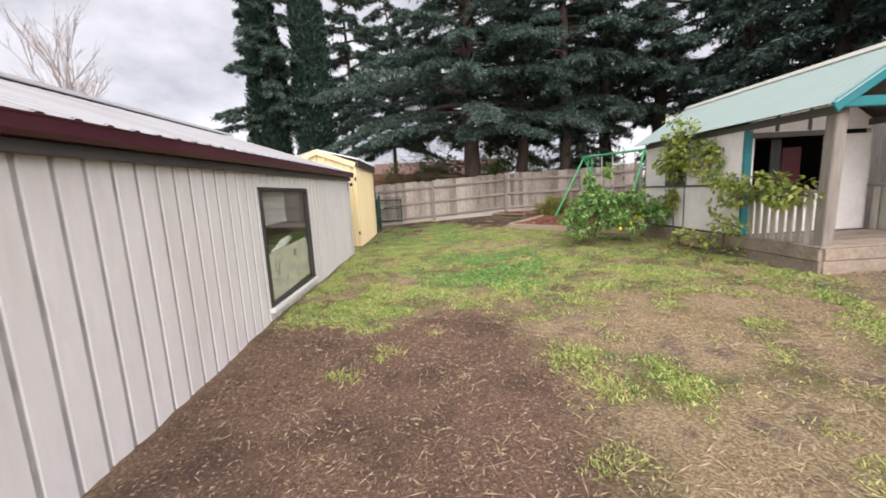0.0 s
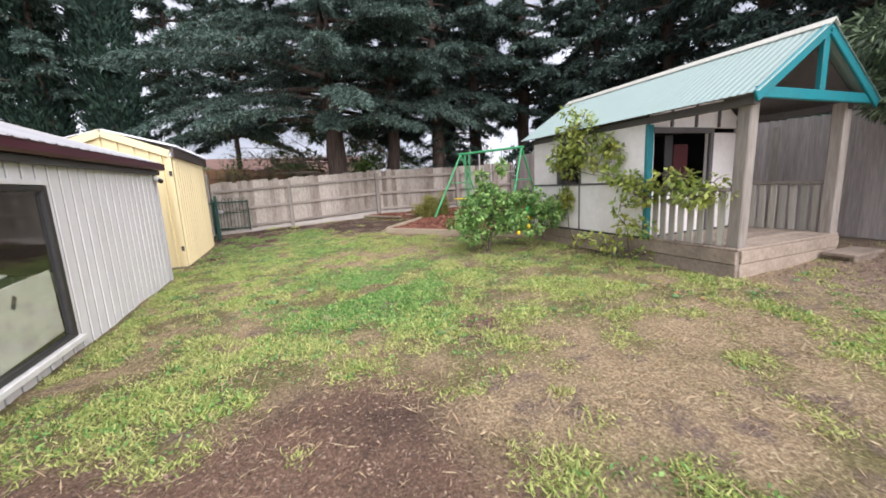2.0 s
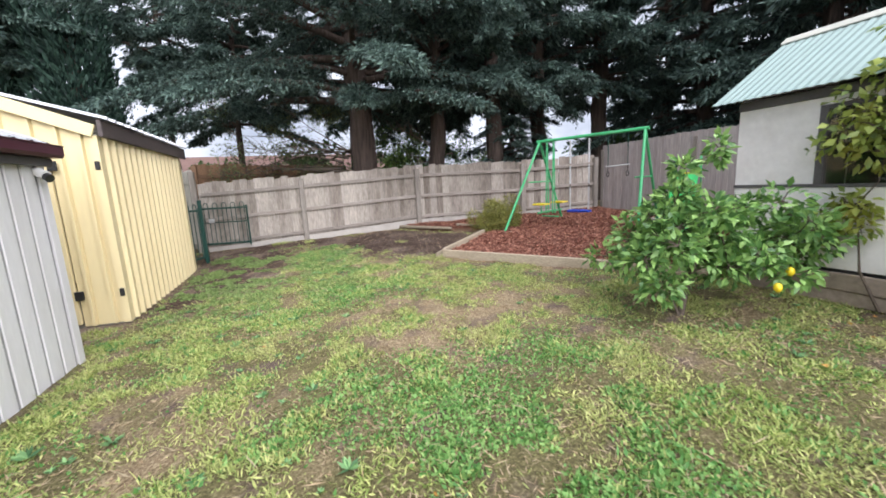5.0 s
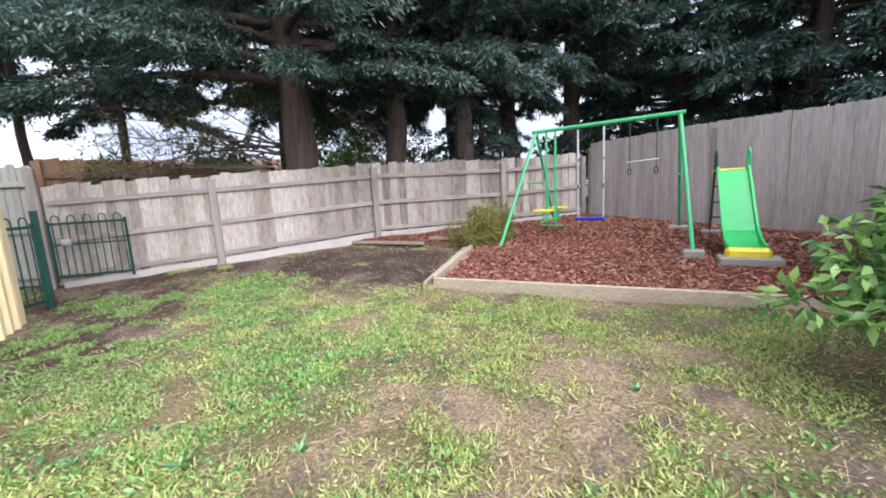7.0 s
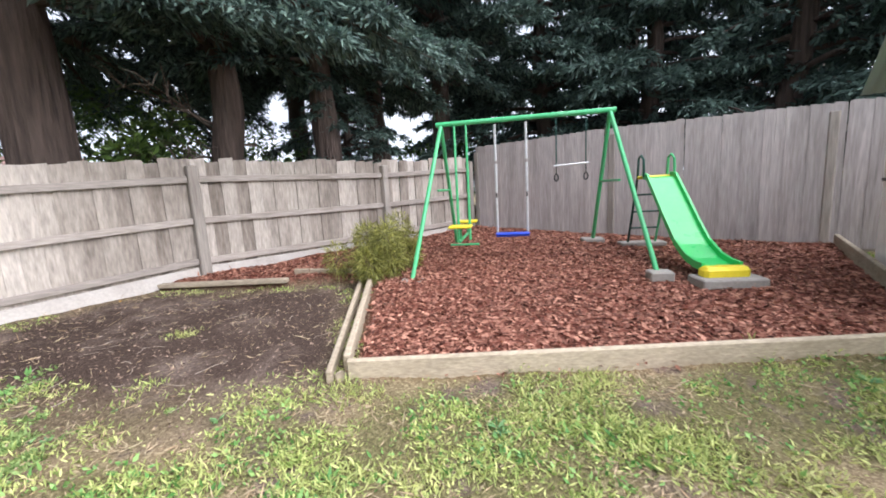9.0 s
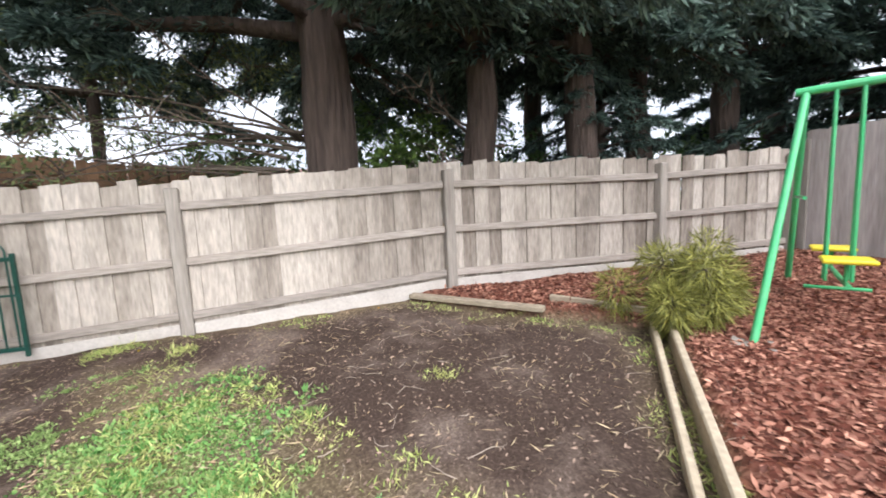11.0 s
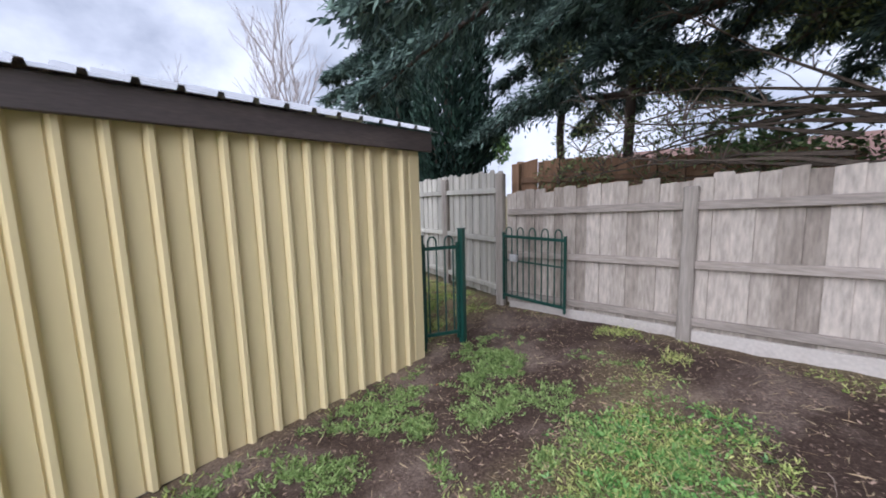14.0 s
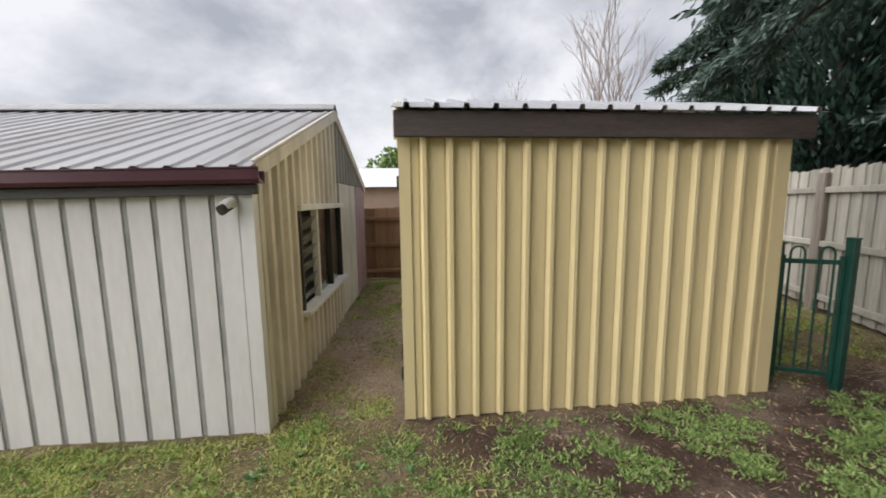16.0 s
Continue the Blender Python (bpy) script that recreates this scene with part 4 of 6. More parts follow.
gm = mesh_np("ground", np.stack([PX, PY, PZ], -1).reshape(-1, 3), np.stack([idx[:-1, :-1], idx[:-1, 1:], idx[1:, 1:], idx[1:, :-1]], -1).reshape(-1, 4))
for key, arr in (("bark", c_bark), ("soil", c_soil), ("mulch", c_mulch_shade), ("dirt", c_dirt), ("grass", c_grass)):
    gm.attributes.new(key, 'FLOAT', 'POINT').data.foreach_set("value", arr.astype(np.float32).ravel())
gm.shade_smooth()


def surface_z(x, y):
    """Height of the finished ground at arrays of places."""
    i = np.clip(np.searchsorted(gx_, x) - 1, 0, nx_ - 2)
    j = np.clip(np.searchsorted(gy_, y) - 1, 0, ny_ - 2)
    f = (x - gx_[i]) / (gx_[i + 1] - gx_[i])
    g = (y - gy_[j]) / (gy_[j + 1] - gy_[j])
    return (PZ[j, i] * (1 - f) + PZ[j, i + 1] * f) * (1 - g) + (PZ[j + 1, i] * (1 - f) + PZ[j + 1, i + 1] * f) * g


def ground_material():
    m = bpy.data.materials.new("lawn_soil_and_bark")
    m.use_nodes = True
    n, l = m.node_tree.nodes, m.node_tree.links
    b = n["Principled BSDF"]
    b.inputs["Roughness"].default_value = 0.95
    b.inputs["Specular IOR Level"].default_value = 0.15
    geo = n.new("ShaderNodeNewGeometry")

    def noise_at(scale, detail=6, rough=0.6):
        t = n.new("ShaderNodeTexNoise")
        t.inputs["Scale"].default_value, t.inputs["Detail"].default_value, t.inputs["Roughness"].default_value = scale, detail, rough
        l.new(geo.outputs["Position"], t.inputs["Vector"])
        return t

    def ramp(src, stops):
        r = n.new("ShaderNodeValToRGB")
        while len(r.color_ramp.elements) < len(stops):
            r.color_ramp.elements.new(0.5)
        for e, (p, c) in zip(r.color_ramp.elements, stops):
            e.position, e.color = p, (*c, 1)
        l.new(src, r.inputs["Fac"])
        return r.outputs["Color"]

    def mix(fac, a, c):
        x = n.new("ShaderNodeMix")
        x.data_type = 'RGBA'
        l.new(fac, x.inputs["Factor"])
        l.new(a, x.inputs[6])
        l.new(c, x.inputs[7])
        return x.outputs[2]

    def attr(name):
        a = n.new("ShaderNodeAttribute")
        a.attribute_name = name
        return a.outputs["Fac"]

    fine, chips = noise_at(55, 8, 0.75), n.new("ShaderNodeTexVoronoi")
    chips.inputs["Scale"].default_value = 38
    l.new(geo.outputs["Position"], chips.inputs["Vector"])
    straw = ramp(fine.outputs["Fac"], [(0.32, (0.09, 0.06, 0.038)), (0.50, (0.29, 0.215, 0.13)), (0.66, (0.56, 0.46, 0.29))])
    turf = ramp(fine.outputs["Fac"], [(0.32, (0.05, 0.042, 0.022)), (0.52, (0.16, 0.14, 0.064)), (0.70, (0.36, 0.325, 0.16))])
    earth = ramp(fine.outputs["Fac"], [(0.3, (0.032, 0.021, 0.016)), (0.55, (0.082, 0.055, 0.043)), (0.75, (0.19, 0.135, 0.105))])
    mul = ramp(fine.outputs["Fac"], [(0.28, (0.05, 0.031, 0.023)), (0.52, (0.175, 0.11, 0.078)), (0.72, (0.37, 0.265, 0.185))])
    bare = ramp(fine.outputs["Fac"], [(0.32, (0.18, 0.135, 0.105)), (0.50, (0.38, 0.30, 0.235)), (0.66, (0.60, 0.51, 0.41))])
    bark = ramp(chips.outputs["Color"], [(0.1, (0.055, 0.018, 0.012)), (0.5, (0.18, 0.06, 0.04)), (0.9, (0.36, 0.17, 0.12))])
    dry = ramp(fine.outputs["Fac"], [(0.3, (0.085, 0.062, 0.05)), (0.53, (0.22, 0.165, 0.135)), (0.73, (0.42, 0.34, 0.28))])
    large = noise_at(1.3, 4)
    part_dry = n.new("ShaderNodeMapRange")
    part_dry.inputs["From Min"].default_value, part_dry.inputs["From Max"].default_value = 0.46, 0.64
    l.new(large.outputs["Fac"], part_dry.inputs["Value"])
    deep = ramp(fine.outputs["Fac"], [(0.28, (0.032, 0.021, 0.017)), (0.52, (0.10, 0.066, 0.05)), (0.72, (0.23, 0.155, 0.11))])
    mul = mix(part_dry.outputs["Result"], mul, deep)
    earth = mix(part_dry.outputs["Result"], earth, dry)
    col = mix(attr("grass"), straw, turf)
    spots = n.new("ShaderNodeMapRange")
    spots.inputs["From Min"].default_value, spots.inputs["From Max"].default_value = 0.54, 0.66
    spots.inputs["To Max"].default_value = 0.85
    l.new(noise_at(3.6, 5, 0.62).outputs["Fac"], spots.inputs["Value"])
    col = mix(spots.outputs["Result"], col, ramp(fine.outputs["Fac"], [(0.3, (0.06, 0.042, 0.036)), (0.53, (0.165, 0.118, 0.10)), (0.73, (0.36, 0.28, 0.235))]))
    col = mix(attr("dirt"), col, bare)
    col = mix(attr("soil"), col, earth)
    col = mix(attr("mulch"), col, mul)
    col = mix(attr("bark"), col, bark)
    l.new(col, b.inputs["Base Color"])
    bp = n.new("ShaderNodeBump")
    bp.inputs["Strength"].default_value, bp.inputs["Distance"].default_value = 0.7, 0.03
    l.new(fine.outputs["Fac"], bp.inputs["Height"])
    l.new(bp.outputs["Normal"], b.inputs["Normal"])
    return m


gm.materials.append(ground_material())
ground = tagged(new("ground", gm), "patchy winter lawn with bare soil, mulch and red bark", "ground", kind="structure")

# ---- swing set, slide and timber edging ----
SA, SB = Vector((4.78, 12.39, 2.125)), Vector((5.63, 10.66, 2.13))
sv = (SB - SA).normalized()
su = Vector((-sv.y, sv.x, 0)).normalized()
su = su if su.x > 0 else -su
sz = lambda p: float(surface_z(np.array([p[0]]), np.array([p[1]]))[0])
sw = thing("swing_set", (4.8, 12.3, 0.45), "green tubular steel swing set standing on red bark", "swing set")
part("top_beam", tube([SA - sv * 0.06, SB + sv * 0.06], 0.030, 10), M_GREEN, sw, smooth=False)
FEET = ((Vector((3.84, 12.19, 0)), SA + su * 0.93), (Vector((4.87, 10.04, 0)), SB + su * 0.93))
for top, feet in zip((SA, SB), FEET):
    for foot in feet:
        foot = foot.copy()
        foot.z = sz(foot) - 0.02
        part("leg", tube([top + Vector((0, 0, -0.01)), foot], 0.024, 10), M_GREEN, sw)
    a, b = top + su * -0.42, top + su * 0.42
    a.z = b.z = top.z - 0.78
    part("cross_brace", tube([a, b], 0.013, 8), M_GREEN, sw)
on = lambda s, z: Vector((*(SA + sv * s).xy, z))
# single swing
seat_swing = part("swing_seat", extrude([(-0.09, 0.02), (-0.07, -0.01), (0.07, -0.01), (0.09, 0.02), (0.075, 0.03), (-0.075, 0.03)], on(0.62, 0.76), su, (0, 0, 1), sv * 0.40), M_BLUE, sw, "blue plastic seat")
for s in (0.64, 1.0):
    part("chain_sleeve", tube([on(s, 2.08), on(s, 1.66)], 0.016, 8), M_CHAIN, sw)
    part("chain_sleeve", tube([on(s, 1.62), on(s, 1.28)], 0.016, 8), M_CHAIN, sw)
    part("chain", tube([on(s, 1.28), on(s, 1.22)], 0.008, 6), M_BLACK, sw)
    part("chain_sleeve", tube([on(s, 1.22), on(s, 0.80)], 0.015, 8), M_CHAIN, sw)
# trapeze bar with rings
part("trapeze_bar", tube([on(1.31, 1.55), on(1.70, 1.57)], 0.013, 8), M_CHAIN, sw)
for s in (1.34, 1.67):
    part("rope", tube([on(s, 2.1), on(s, 1.56)], 0.007, 6), M_BOTTLE, sw)
    ring = [on(s, 1.42) + sv * (0.022 * math.sin(a)) + Vector((0, 0, 0.04 * math.cos(a))) for a in (math.tau * k / 14 for k in range(15))]
    part("strap", tube([on(s, 1.56), on(s, 1.46)], 0.006, 6), M_BLACK, sw)
    part("grip_ring", tube(ring, 0.008, 6, cap=False), M_BLACK, sw)
# two-seat glider
for s in (0.16, 0.30):
    for d in (-0.05, 0.05):
        part("glider_rod", tube([on(s, 2.1) + su * d * 0.3, on(s, 0.72) + su * d], 0.012, 8), M_GREEN, sw)
part("glider_bar", tube([on(0.23, 0.76) - su * 0.48, on(0.23, 0.76) + su * 0.48], 0.017, 8), M_GREEN, sw)
part("foot_rest", tube([on(0.05, 0.66), on(0.41, 0.66)], 0.013, 8), M_GREEN, sw)
for d in (-0.36, 0.36):
    part("glider_seat", beam(on(0.10, 0.92) + su * d, on(0.36, 0.92) + su * d, 0.24, 0.03, bevel=0.012), M_LEMON, sw, "yellow plastic seat")
    part("glider_stem", tube([on(0.23, 0.76) + su * d, on(0.23, 0.91) + su * d], 0.012, 8), M_GREEN, sw)
pads = (("paving_slab", FEET[0][0], 0.2, 0.03), ("concrete_block", FEET[1][0], 0.17, 0.11), ("concrete_block", SB + su * 0.93, 0.24, 0.07))
for nm, p, w, h in pads:
    t_ = tagged(link(nm, bpy.data.meshes.new(nm), M_CONCRETE, None), "grey concrete footing under a swing leg", "concrete block", "swing footings")
    bm = beam(Vector((p.x, p.y, sz(p) - 0.03 + h / 2)) - sv * w * 0.6, Vector((p.x, p.y, sz(p) - 0.03 + h / 2)) + sv * w * 0.6, w, h, bevel=0.012)
    bm.to_mesh(t_.data)
    bm.free()
# slide
sl = thing("slide", (6.2, 10.3, 0.5), "bright green plastic slide with yellow lip and ladder", "slide")
TL = Vector((6.0, 10.385, 1.37))
ds, dv = Vector((0.86, 0.51, 0)), Vector((0.51, -0.86, 0))   # up the slide, and across it
SW_ = 0.34
run = [(0.0, 1.37), (0.12, 1.35), (0.35, 1.13), (0.60, 0.88), (0.82, 0.68), (1.02, 0.575), (1.18, 0.54), (1.30, 0.535)]


def chute(width0, width1, pts, lift, thick):
    bm = bmesh.new()
    rows = []
    for d, z in pts:
        c = Vector((TL.x, TL.y, 0)) - ds * d
        prof = [(width0, lift), (width0 + 0.025, lift), (width0 + 0.03, 0.0), (width1 - 0.03, 0.0), (width1 - 0.025, lift), (width1, lift), (width1, -thick), (width0, -thick)]
        rows.append([bm.verts.new(c + dv * a + Vector((0, 0, z + h))) for a, h in prof])
    for a, b in zip(rows, rows[1:]):
        for k in range(8):
            bm.faces.new((a[k], b[k], b[(k + 1) % 8], a[(k + 1) % 8]))
    bm.faces.new(rows[0])
    bm.faces.new(rows[-1][::-1])
    return bm


part("chute", chute(0.0, SW_, run, 0.05, 0.02), M_SLIDE, sl)
part("top_lip", beam(TL + ds * 0.06 + dv * -0.01 + Vector((0, 0, -0.005)), TL + ds * 0.06 + dv * (SW_ + 0.01) + Vector((0, 0, -0.005)), 0.16, 0.04, bevel=0.015), M_LEMON, sl, "yellow plastic lip")
part("bottom_lip", beam(TL - ds * 1.33 + dv * -0.02 + Vector((0, 0, 0.495 - 1.37)), TL - ds * 1.33 + dv * (SW_ + 0.02) + Vector((0, 0, 0.495 - 1.37)), 0.14, 0.13, bevel=0.03), M_LEMON, sl, "yellow plastic foot")
for w in (0.0, SW_):
    base = TL + ds * 0.40 + dv * w
    base.z = 0.52
    part("ladder_rail", tube([base, TL + ds * 0.12 + dv * w, TL + ds * 0.10 + dv * w + Vector((0, 0, 0.22)), TL + ds * 0.03 + dv * w + Vector((0, 0, 0.25)), TL - ds * 0.04 + dv * w + Vector((0, 0, 0.2)), TL - ds * 0.06 + dv * w], 0.014, 8), M_BOTTLE if w == 0 else M_GREEN, sl)
for k in range(3):
    f = (k + 1) / 4
    c = TL + ds * (0.40 - 0.28 * f) + Vector((0, 0, (0.52 - 1.37) * (1 - f)))
    part("rung", tube([c, c + dv * SW_], 0.012, 8), M_BOTTLE, sl)
for nm, c, w, ln, h in (("paving_slab", TL - ds * 1.36 + dv * 0.18, 0.27, 0.52, 0.085), ("paving_slab", TL + ds * 0.42 + dv * 0.18, 0.2, 0.56, 0.06)):
    t_ = tagged(link(nm, bpy.data.meshes.new(nm), M_CONCRETE, None), "flat concrete slab under the slide", "concrete slab", "slide slabs")
    z = sz(c) - 0.01 + h / 2
    bm = beam(Vector((c.x, c.y, z)) - dv * ln / 2, Vector((c.x, c.y, z)) + dv * ln / 2, w, h, bevel=0.012)
    bm.to_mesh(t_.data)
    bm.free()


def sleeper(a, b, w, h, za, zb, label):
    ob = thing("timber_sleeper", (a[0], a[1], za), label, "edging", "garden edging")
    part("plank", beam((*a, za), (*b, zb), w, h, bevel=0.008), M_SLEEPER, ob)
    return ob


sleeper((2.27, 11.36), (4.33, 8.42), 0.045, 0.20, 0.275, 0.285, "long sawn timber edging board beside the bark bed")
sleeper((2.30, 11.40), (3.80, 12.74), 0.045, 0.19, 0.29, 0.40, "timber edging board between soil and bark")
sleeper((2.19, 11.44), (3.70, 12.80), 0.04, 0.15, 0.24, 0.38, "second timber board along the bark edge")
sleeper((2.24, 11.40), (2.24, 11.401), 0.06, 0.06, 0.27, 0.27, "short timber peg at the corner of the edging")
sleeper((2.40, 14.70), (3.26, 13.54), 0.10, 0.05, 0.45, 0.435, "pale timber board lying beside the fence soil")
sleeper((3.46, 13.70), (3.86, 12.82), 0.045, 0.11, 0.46, 0.45, "short timber edging board")
sleeper((4.42, 8.50), (7.1, 8.52), 0.045, 0.16, 0.40, 0.52, "timber edging behind the cubby house")

# ---- green pool gate ----
def gate_leaf(name, a, b, z0, z1, label, latch=False):
    g = thing(name, (*a, z0), label, "gate", "pool gates")
    a3, b3 = Vector((*a, 0)), Vector((*b, 0))
    u = (b3 - a3).normalized()
    L = (b3 - a3).length
    for z in (z0 + 0.07, z1 - 0.13):
        part("rail", beam(a3 + Vector((0, 0, z)), b3 + Vector((0, 0, z)), 0.025, 0.035, bevel=0.004), M_BOTTLE, g)
    part("mid_rail", beam(a3 + Vector((0, 0, (z0 + z1) / 2 + 0.05)), b3 + Vector((0, 0, (z0 + z1) / 2 + 0.05)), 0.015, 0.02, bevel=0.003), M_BOTTLE, g) if latch else None
    n = max(4, int(round(L / 0.095)))
    n += n % 2
    xs = [L * (i + 0.5) / n for i in range(n)]
    for i in range(0, n, 2):
        p, q = a3 + u * xs[i], a3 + u * xs[i + 1]
        mid = (p + q) / 2
        r = (xs[i + 1] - xs[i]) / 2
        arc = [mid + u * (-r * math.cos(t)) + Vector((0, 0, z1 - 0.07 + r * 1.3 * math.sin(t))) for t in (math.pi * k / 6 for k in range(7))]
        part("loop_bar", tube([p + Vector((0, 0, z0 + 0.06))] + arc + [q + Vector((0, 0, z0 + 0.06))], 0.0085, 6), M_BOTTLE, g)
    for p in (a3, b3):
        part("stile", beam(p + Vector((0, 0, z0)), p + Vector((0, 0, z1 - 0.08)), 0.03, 0.03, up=u, bevel=0.004), M_BOTTLE, g)
    if latch:
        part("latch", beam(a3 + u * 0.13 + Vector((0, -0.03, z1 - 0.40)), a3 + u * 0.24 + Vector((0, -0.03, z1 - 0.40)), 0.05, 0.09, bevel=0.01), M_CHAIN, g, "grey plastic latch")
    return g


gp0, gp1 = (-1.80, 13.80), (-1.60, 14.21)
gate_leaf("pool_fence", (gp0[0] + 0.01, gp0[1] + 0.04), (gp1[0] - 0.02, gp1[1] - 0.05), 0.16, 1.26, "short dark green tubular pool fence panel")
for (x, y), h in ((gp0, 1.26), (gp1, 1.31)):
    po = thing("gate_post", (x, y, 0.05), "square dark green steel gate post", "post", "gate posts")
    part("shaft", beam((x, y, 0.02), (x, y, h), 0.062, 0.062, up=(0, 1, 0), bevel=0.006), M_BOTTLE, po)
    part("cap", beam((x, y, h), (x, y, h + 0.012), 0.07, 0.07, up=(0, 1, 0), bevel=0.004), M_BOTTLE, po)
gate_leaf("pool_gate", (-1.84, 15.40), (-0.93, 15.24), 0.27, 1.25, "open dark green tubular pool gate against the fence", latch=True)

# ---- plants ----
def unit(v):
    return v / np.maximum(np.linalg.norm(v, axis=-1, keepdims=True), 1e-9)


def leaves_mesh(name, pos, way, length, width, fold=0.25, rng=None):
    """Many small folded leaves: each has a stem end, two sides and a tip."""
    rng = rng or np.random.RandomState(1)
    n = len(pos)
    way = unit(way)
    side = unit(np.cross(way, unit(rng.normal(size=(n, 3)) + np.array([0, 0, 1.2]))))
    up = np.cross(side, way)
    L, W = np.broadcast_to(length, n)[:, None], np.broadcast_to(width, n)[:, None]
    a = pos
    b = pos + way * L * 0.45 + side * W * 0.5 + up * W * fold
    c = pos + way * L
    d = pos + way * L * 0.45 - side * W * 0.5 + up * W * fold
    v = np.stack([a, b, c, d], 1).reshape(-1, 3)
    i = np.arange(n)[:, None] * 4
    f = np.concatenate([i + np.array([[0, 1, 2]]), i + np.array([[0, 2, 3]])], 1).reshape(-1, 3)
    return mesh_np(name, v, f)


def conifer_meshes(key, H, base, R, seed, limbs=95, twigs=22, droop=0.35, girth=0.3, size=0.1, bare=0.0, gaps=0.25, flat=0.0):
    """Trunk, limbs and crown of one conifer, standing at the origin: drooping limbs carry fans of side twigs set with needles."""
    rng = np.random.RandomState(seed)
    zs = np.linspace(-0.3, H, 14)
    sway = np.cumsum(rng.normal(0, 0.05, (14, 2)), 0)
    sway -= sway[1]
    rad = girth * (1 - zs.clip(0) / H) ** 0.8 + 0.02
    rad[0] *= 1.25
    fine_z = np.linspace(-0.3, H, 60)
    trunk = tube([(np.interp(z, zs, sway[:, 0]), np.interp(z, zs, sway[:, 1]), z) for z in fine_z], list(np.interp(fine_z, zs, rad)), 22)
    for v in trunk.verts:
        c = Vector((np.interp(v.co.z, zs, sway[:, 0]), np.interp(v.co.z, zs, sway[:, 1]), v.co.z))
        ridge = noise.noise(Vector((v.co.x * 13, v.co.y * 13, v.co.z * 1.1 + seed))) + 0.6 * noise.noise(Vector((v.co.x * 4, v.co.y * 4, v.co.z * 0.7)))
        v.co = c + (v.co - c) * (1 + 0.17 * ridge)
    limb_bm = bmesh.new()
    P, W = [], []
    for k in range(limbs):
        u = (k + rng.rand()) / limbs
        z = base + (H - base) * u ** 1.25
        az = k * 2.39996 + rng.normal(0, 0.35)
        L = R * (1.02 - u) ** 0.62 * rng.uniform(0.6, 1.12) + 0.25
        if u < 0.12:
            L *= rng.uniform(0.5, 1.0)
        rise = rng.uniform(-0.05, 0.28) + flat
        sx, sy = np.interp(z, zs, sway[:, 0]), np.interp(z, zs, sway[:, 1])
        out = np.array([math.cos(az), math.sin(az), 0.0])
        lat = np.array([-out[1], out[0], 0.0])
        t = np.linspace(0, 1, 6)
        pts = np.stack([sx + out[0] * L * t, sy + out[1] * L * t, z + rise * L * t - droop * L * t ** 2], -1)
        tube([tuple(p) for p in pts], list(np.linspace(0.02 + 0.016 * L, 0.006, 6)), 5, limb_bm, cap=False)
        # side twigs in bunches, with bare stretches between them
        m = int(twigs * (0.4 + L / R))
        s = bare + (1 - bare) * rng.beta(1.6, 1.0, m)
        bunch = np.round(s * L / 0.42) * 0.42 / L
        s = np.clip(s * 0.6 + bunch * 0.4, 0.03, 1.0)
        s = s[rng.rand(m) > gaps * (0.5 + 0.5 * np.sin(s * L * 5.0 + k))]
        m = len(s)
        side = np.where(rng.rand(m) < 0.5, -1.0, 1.0)
        tl = (0.16 + 0.30 * L * s ** 0.6 * (1.15 - s)) * rng.uniform(0.5, 1.15, m)
        root = np.stack([sx + out[0] * L * s, sy + out[1] * L * s, z + rise * L * s - droop * L * s ** 2], -1)
        swing = rng.uniform(0.35, 1.15, m) * side
        way = out * np.cos(swing)[:, None] + lat * np.sin(swing)[:, None]
        way[:, 2] += rng.uniform(-0.25, 0.15, m)
        # needles thickly along each twig, hanging a little at its tip
        per = 16
        q = np.tile(np.linspace(0.06, 1.0, per), m) + rng.normal(0, 0.03, m * per)
        tl2, way2, root2 = np.repeat(tl, per), np.repeat(way, per, 0), np.repeat(root, per, 0)
        p = root2 + way2 * (q * tl2)[:, None]
        p[:, 2] -= 0.38 * tl2 * q ** 2
        p += rng.normal(0, 1, p.shape) * (0.018 + 0.05 * tl2 * (1.1 - q))[:, None] * np.array([1, 1, 0.7])
        w = way2 + rng.normal(0, 0.5, p.shape)
        w[:, 2] -= 0.30 + 0.3 * q
        P.append(p)
        W.append(w)
    P, W = np.concatenate(P), np.concatenate(W)
    n = len(P)
    crown = leaves_mesh(key + "_crown", P, W, rng.uniform(0.7, 1.5, n) * size, rng.uniform(0.2, 0.36, n) * size, 0.15, rng)
    made = []
    for bm, nm in ((trunk, "trunk"), (limb_bm, "limbs")):
        me = bpy.data.meshes.new(key + "_" + nm)
        bmesh.ops.recalc_face_normals(bm, faces=bm.faces)
        bm.to_mesh(me)
        bm.free()
        me.shade_smooth()
        made.append(me)
    made[0].materials.append(M_BARK)
    made[1].materials.append(M_BARK)
    crown.materials.append(M_CONIFER)
    return made[0], made[1], crown


def plant(name, meshes, at, turn, scale, label, category, group=""):
    root = new(name)
    root.location = at
    root.rotation_euler = (0, 0, turn)
    root.scale = (scale, scale, scale)
    for me, nm in zip(meshes, ("trunk", "branching", "crown")):
        if me:
            ob = new(nm, me)
            ob.parent = root
    return tagged(root, label, category, group)


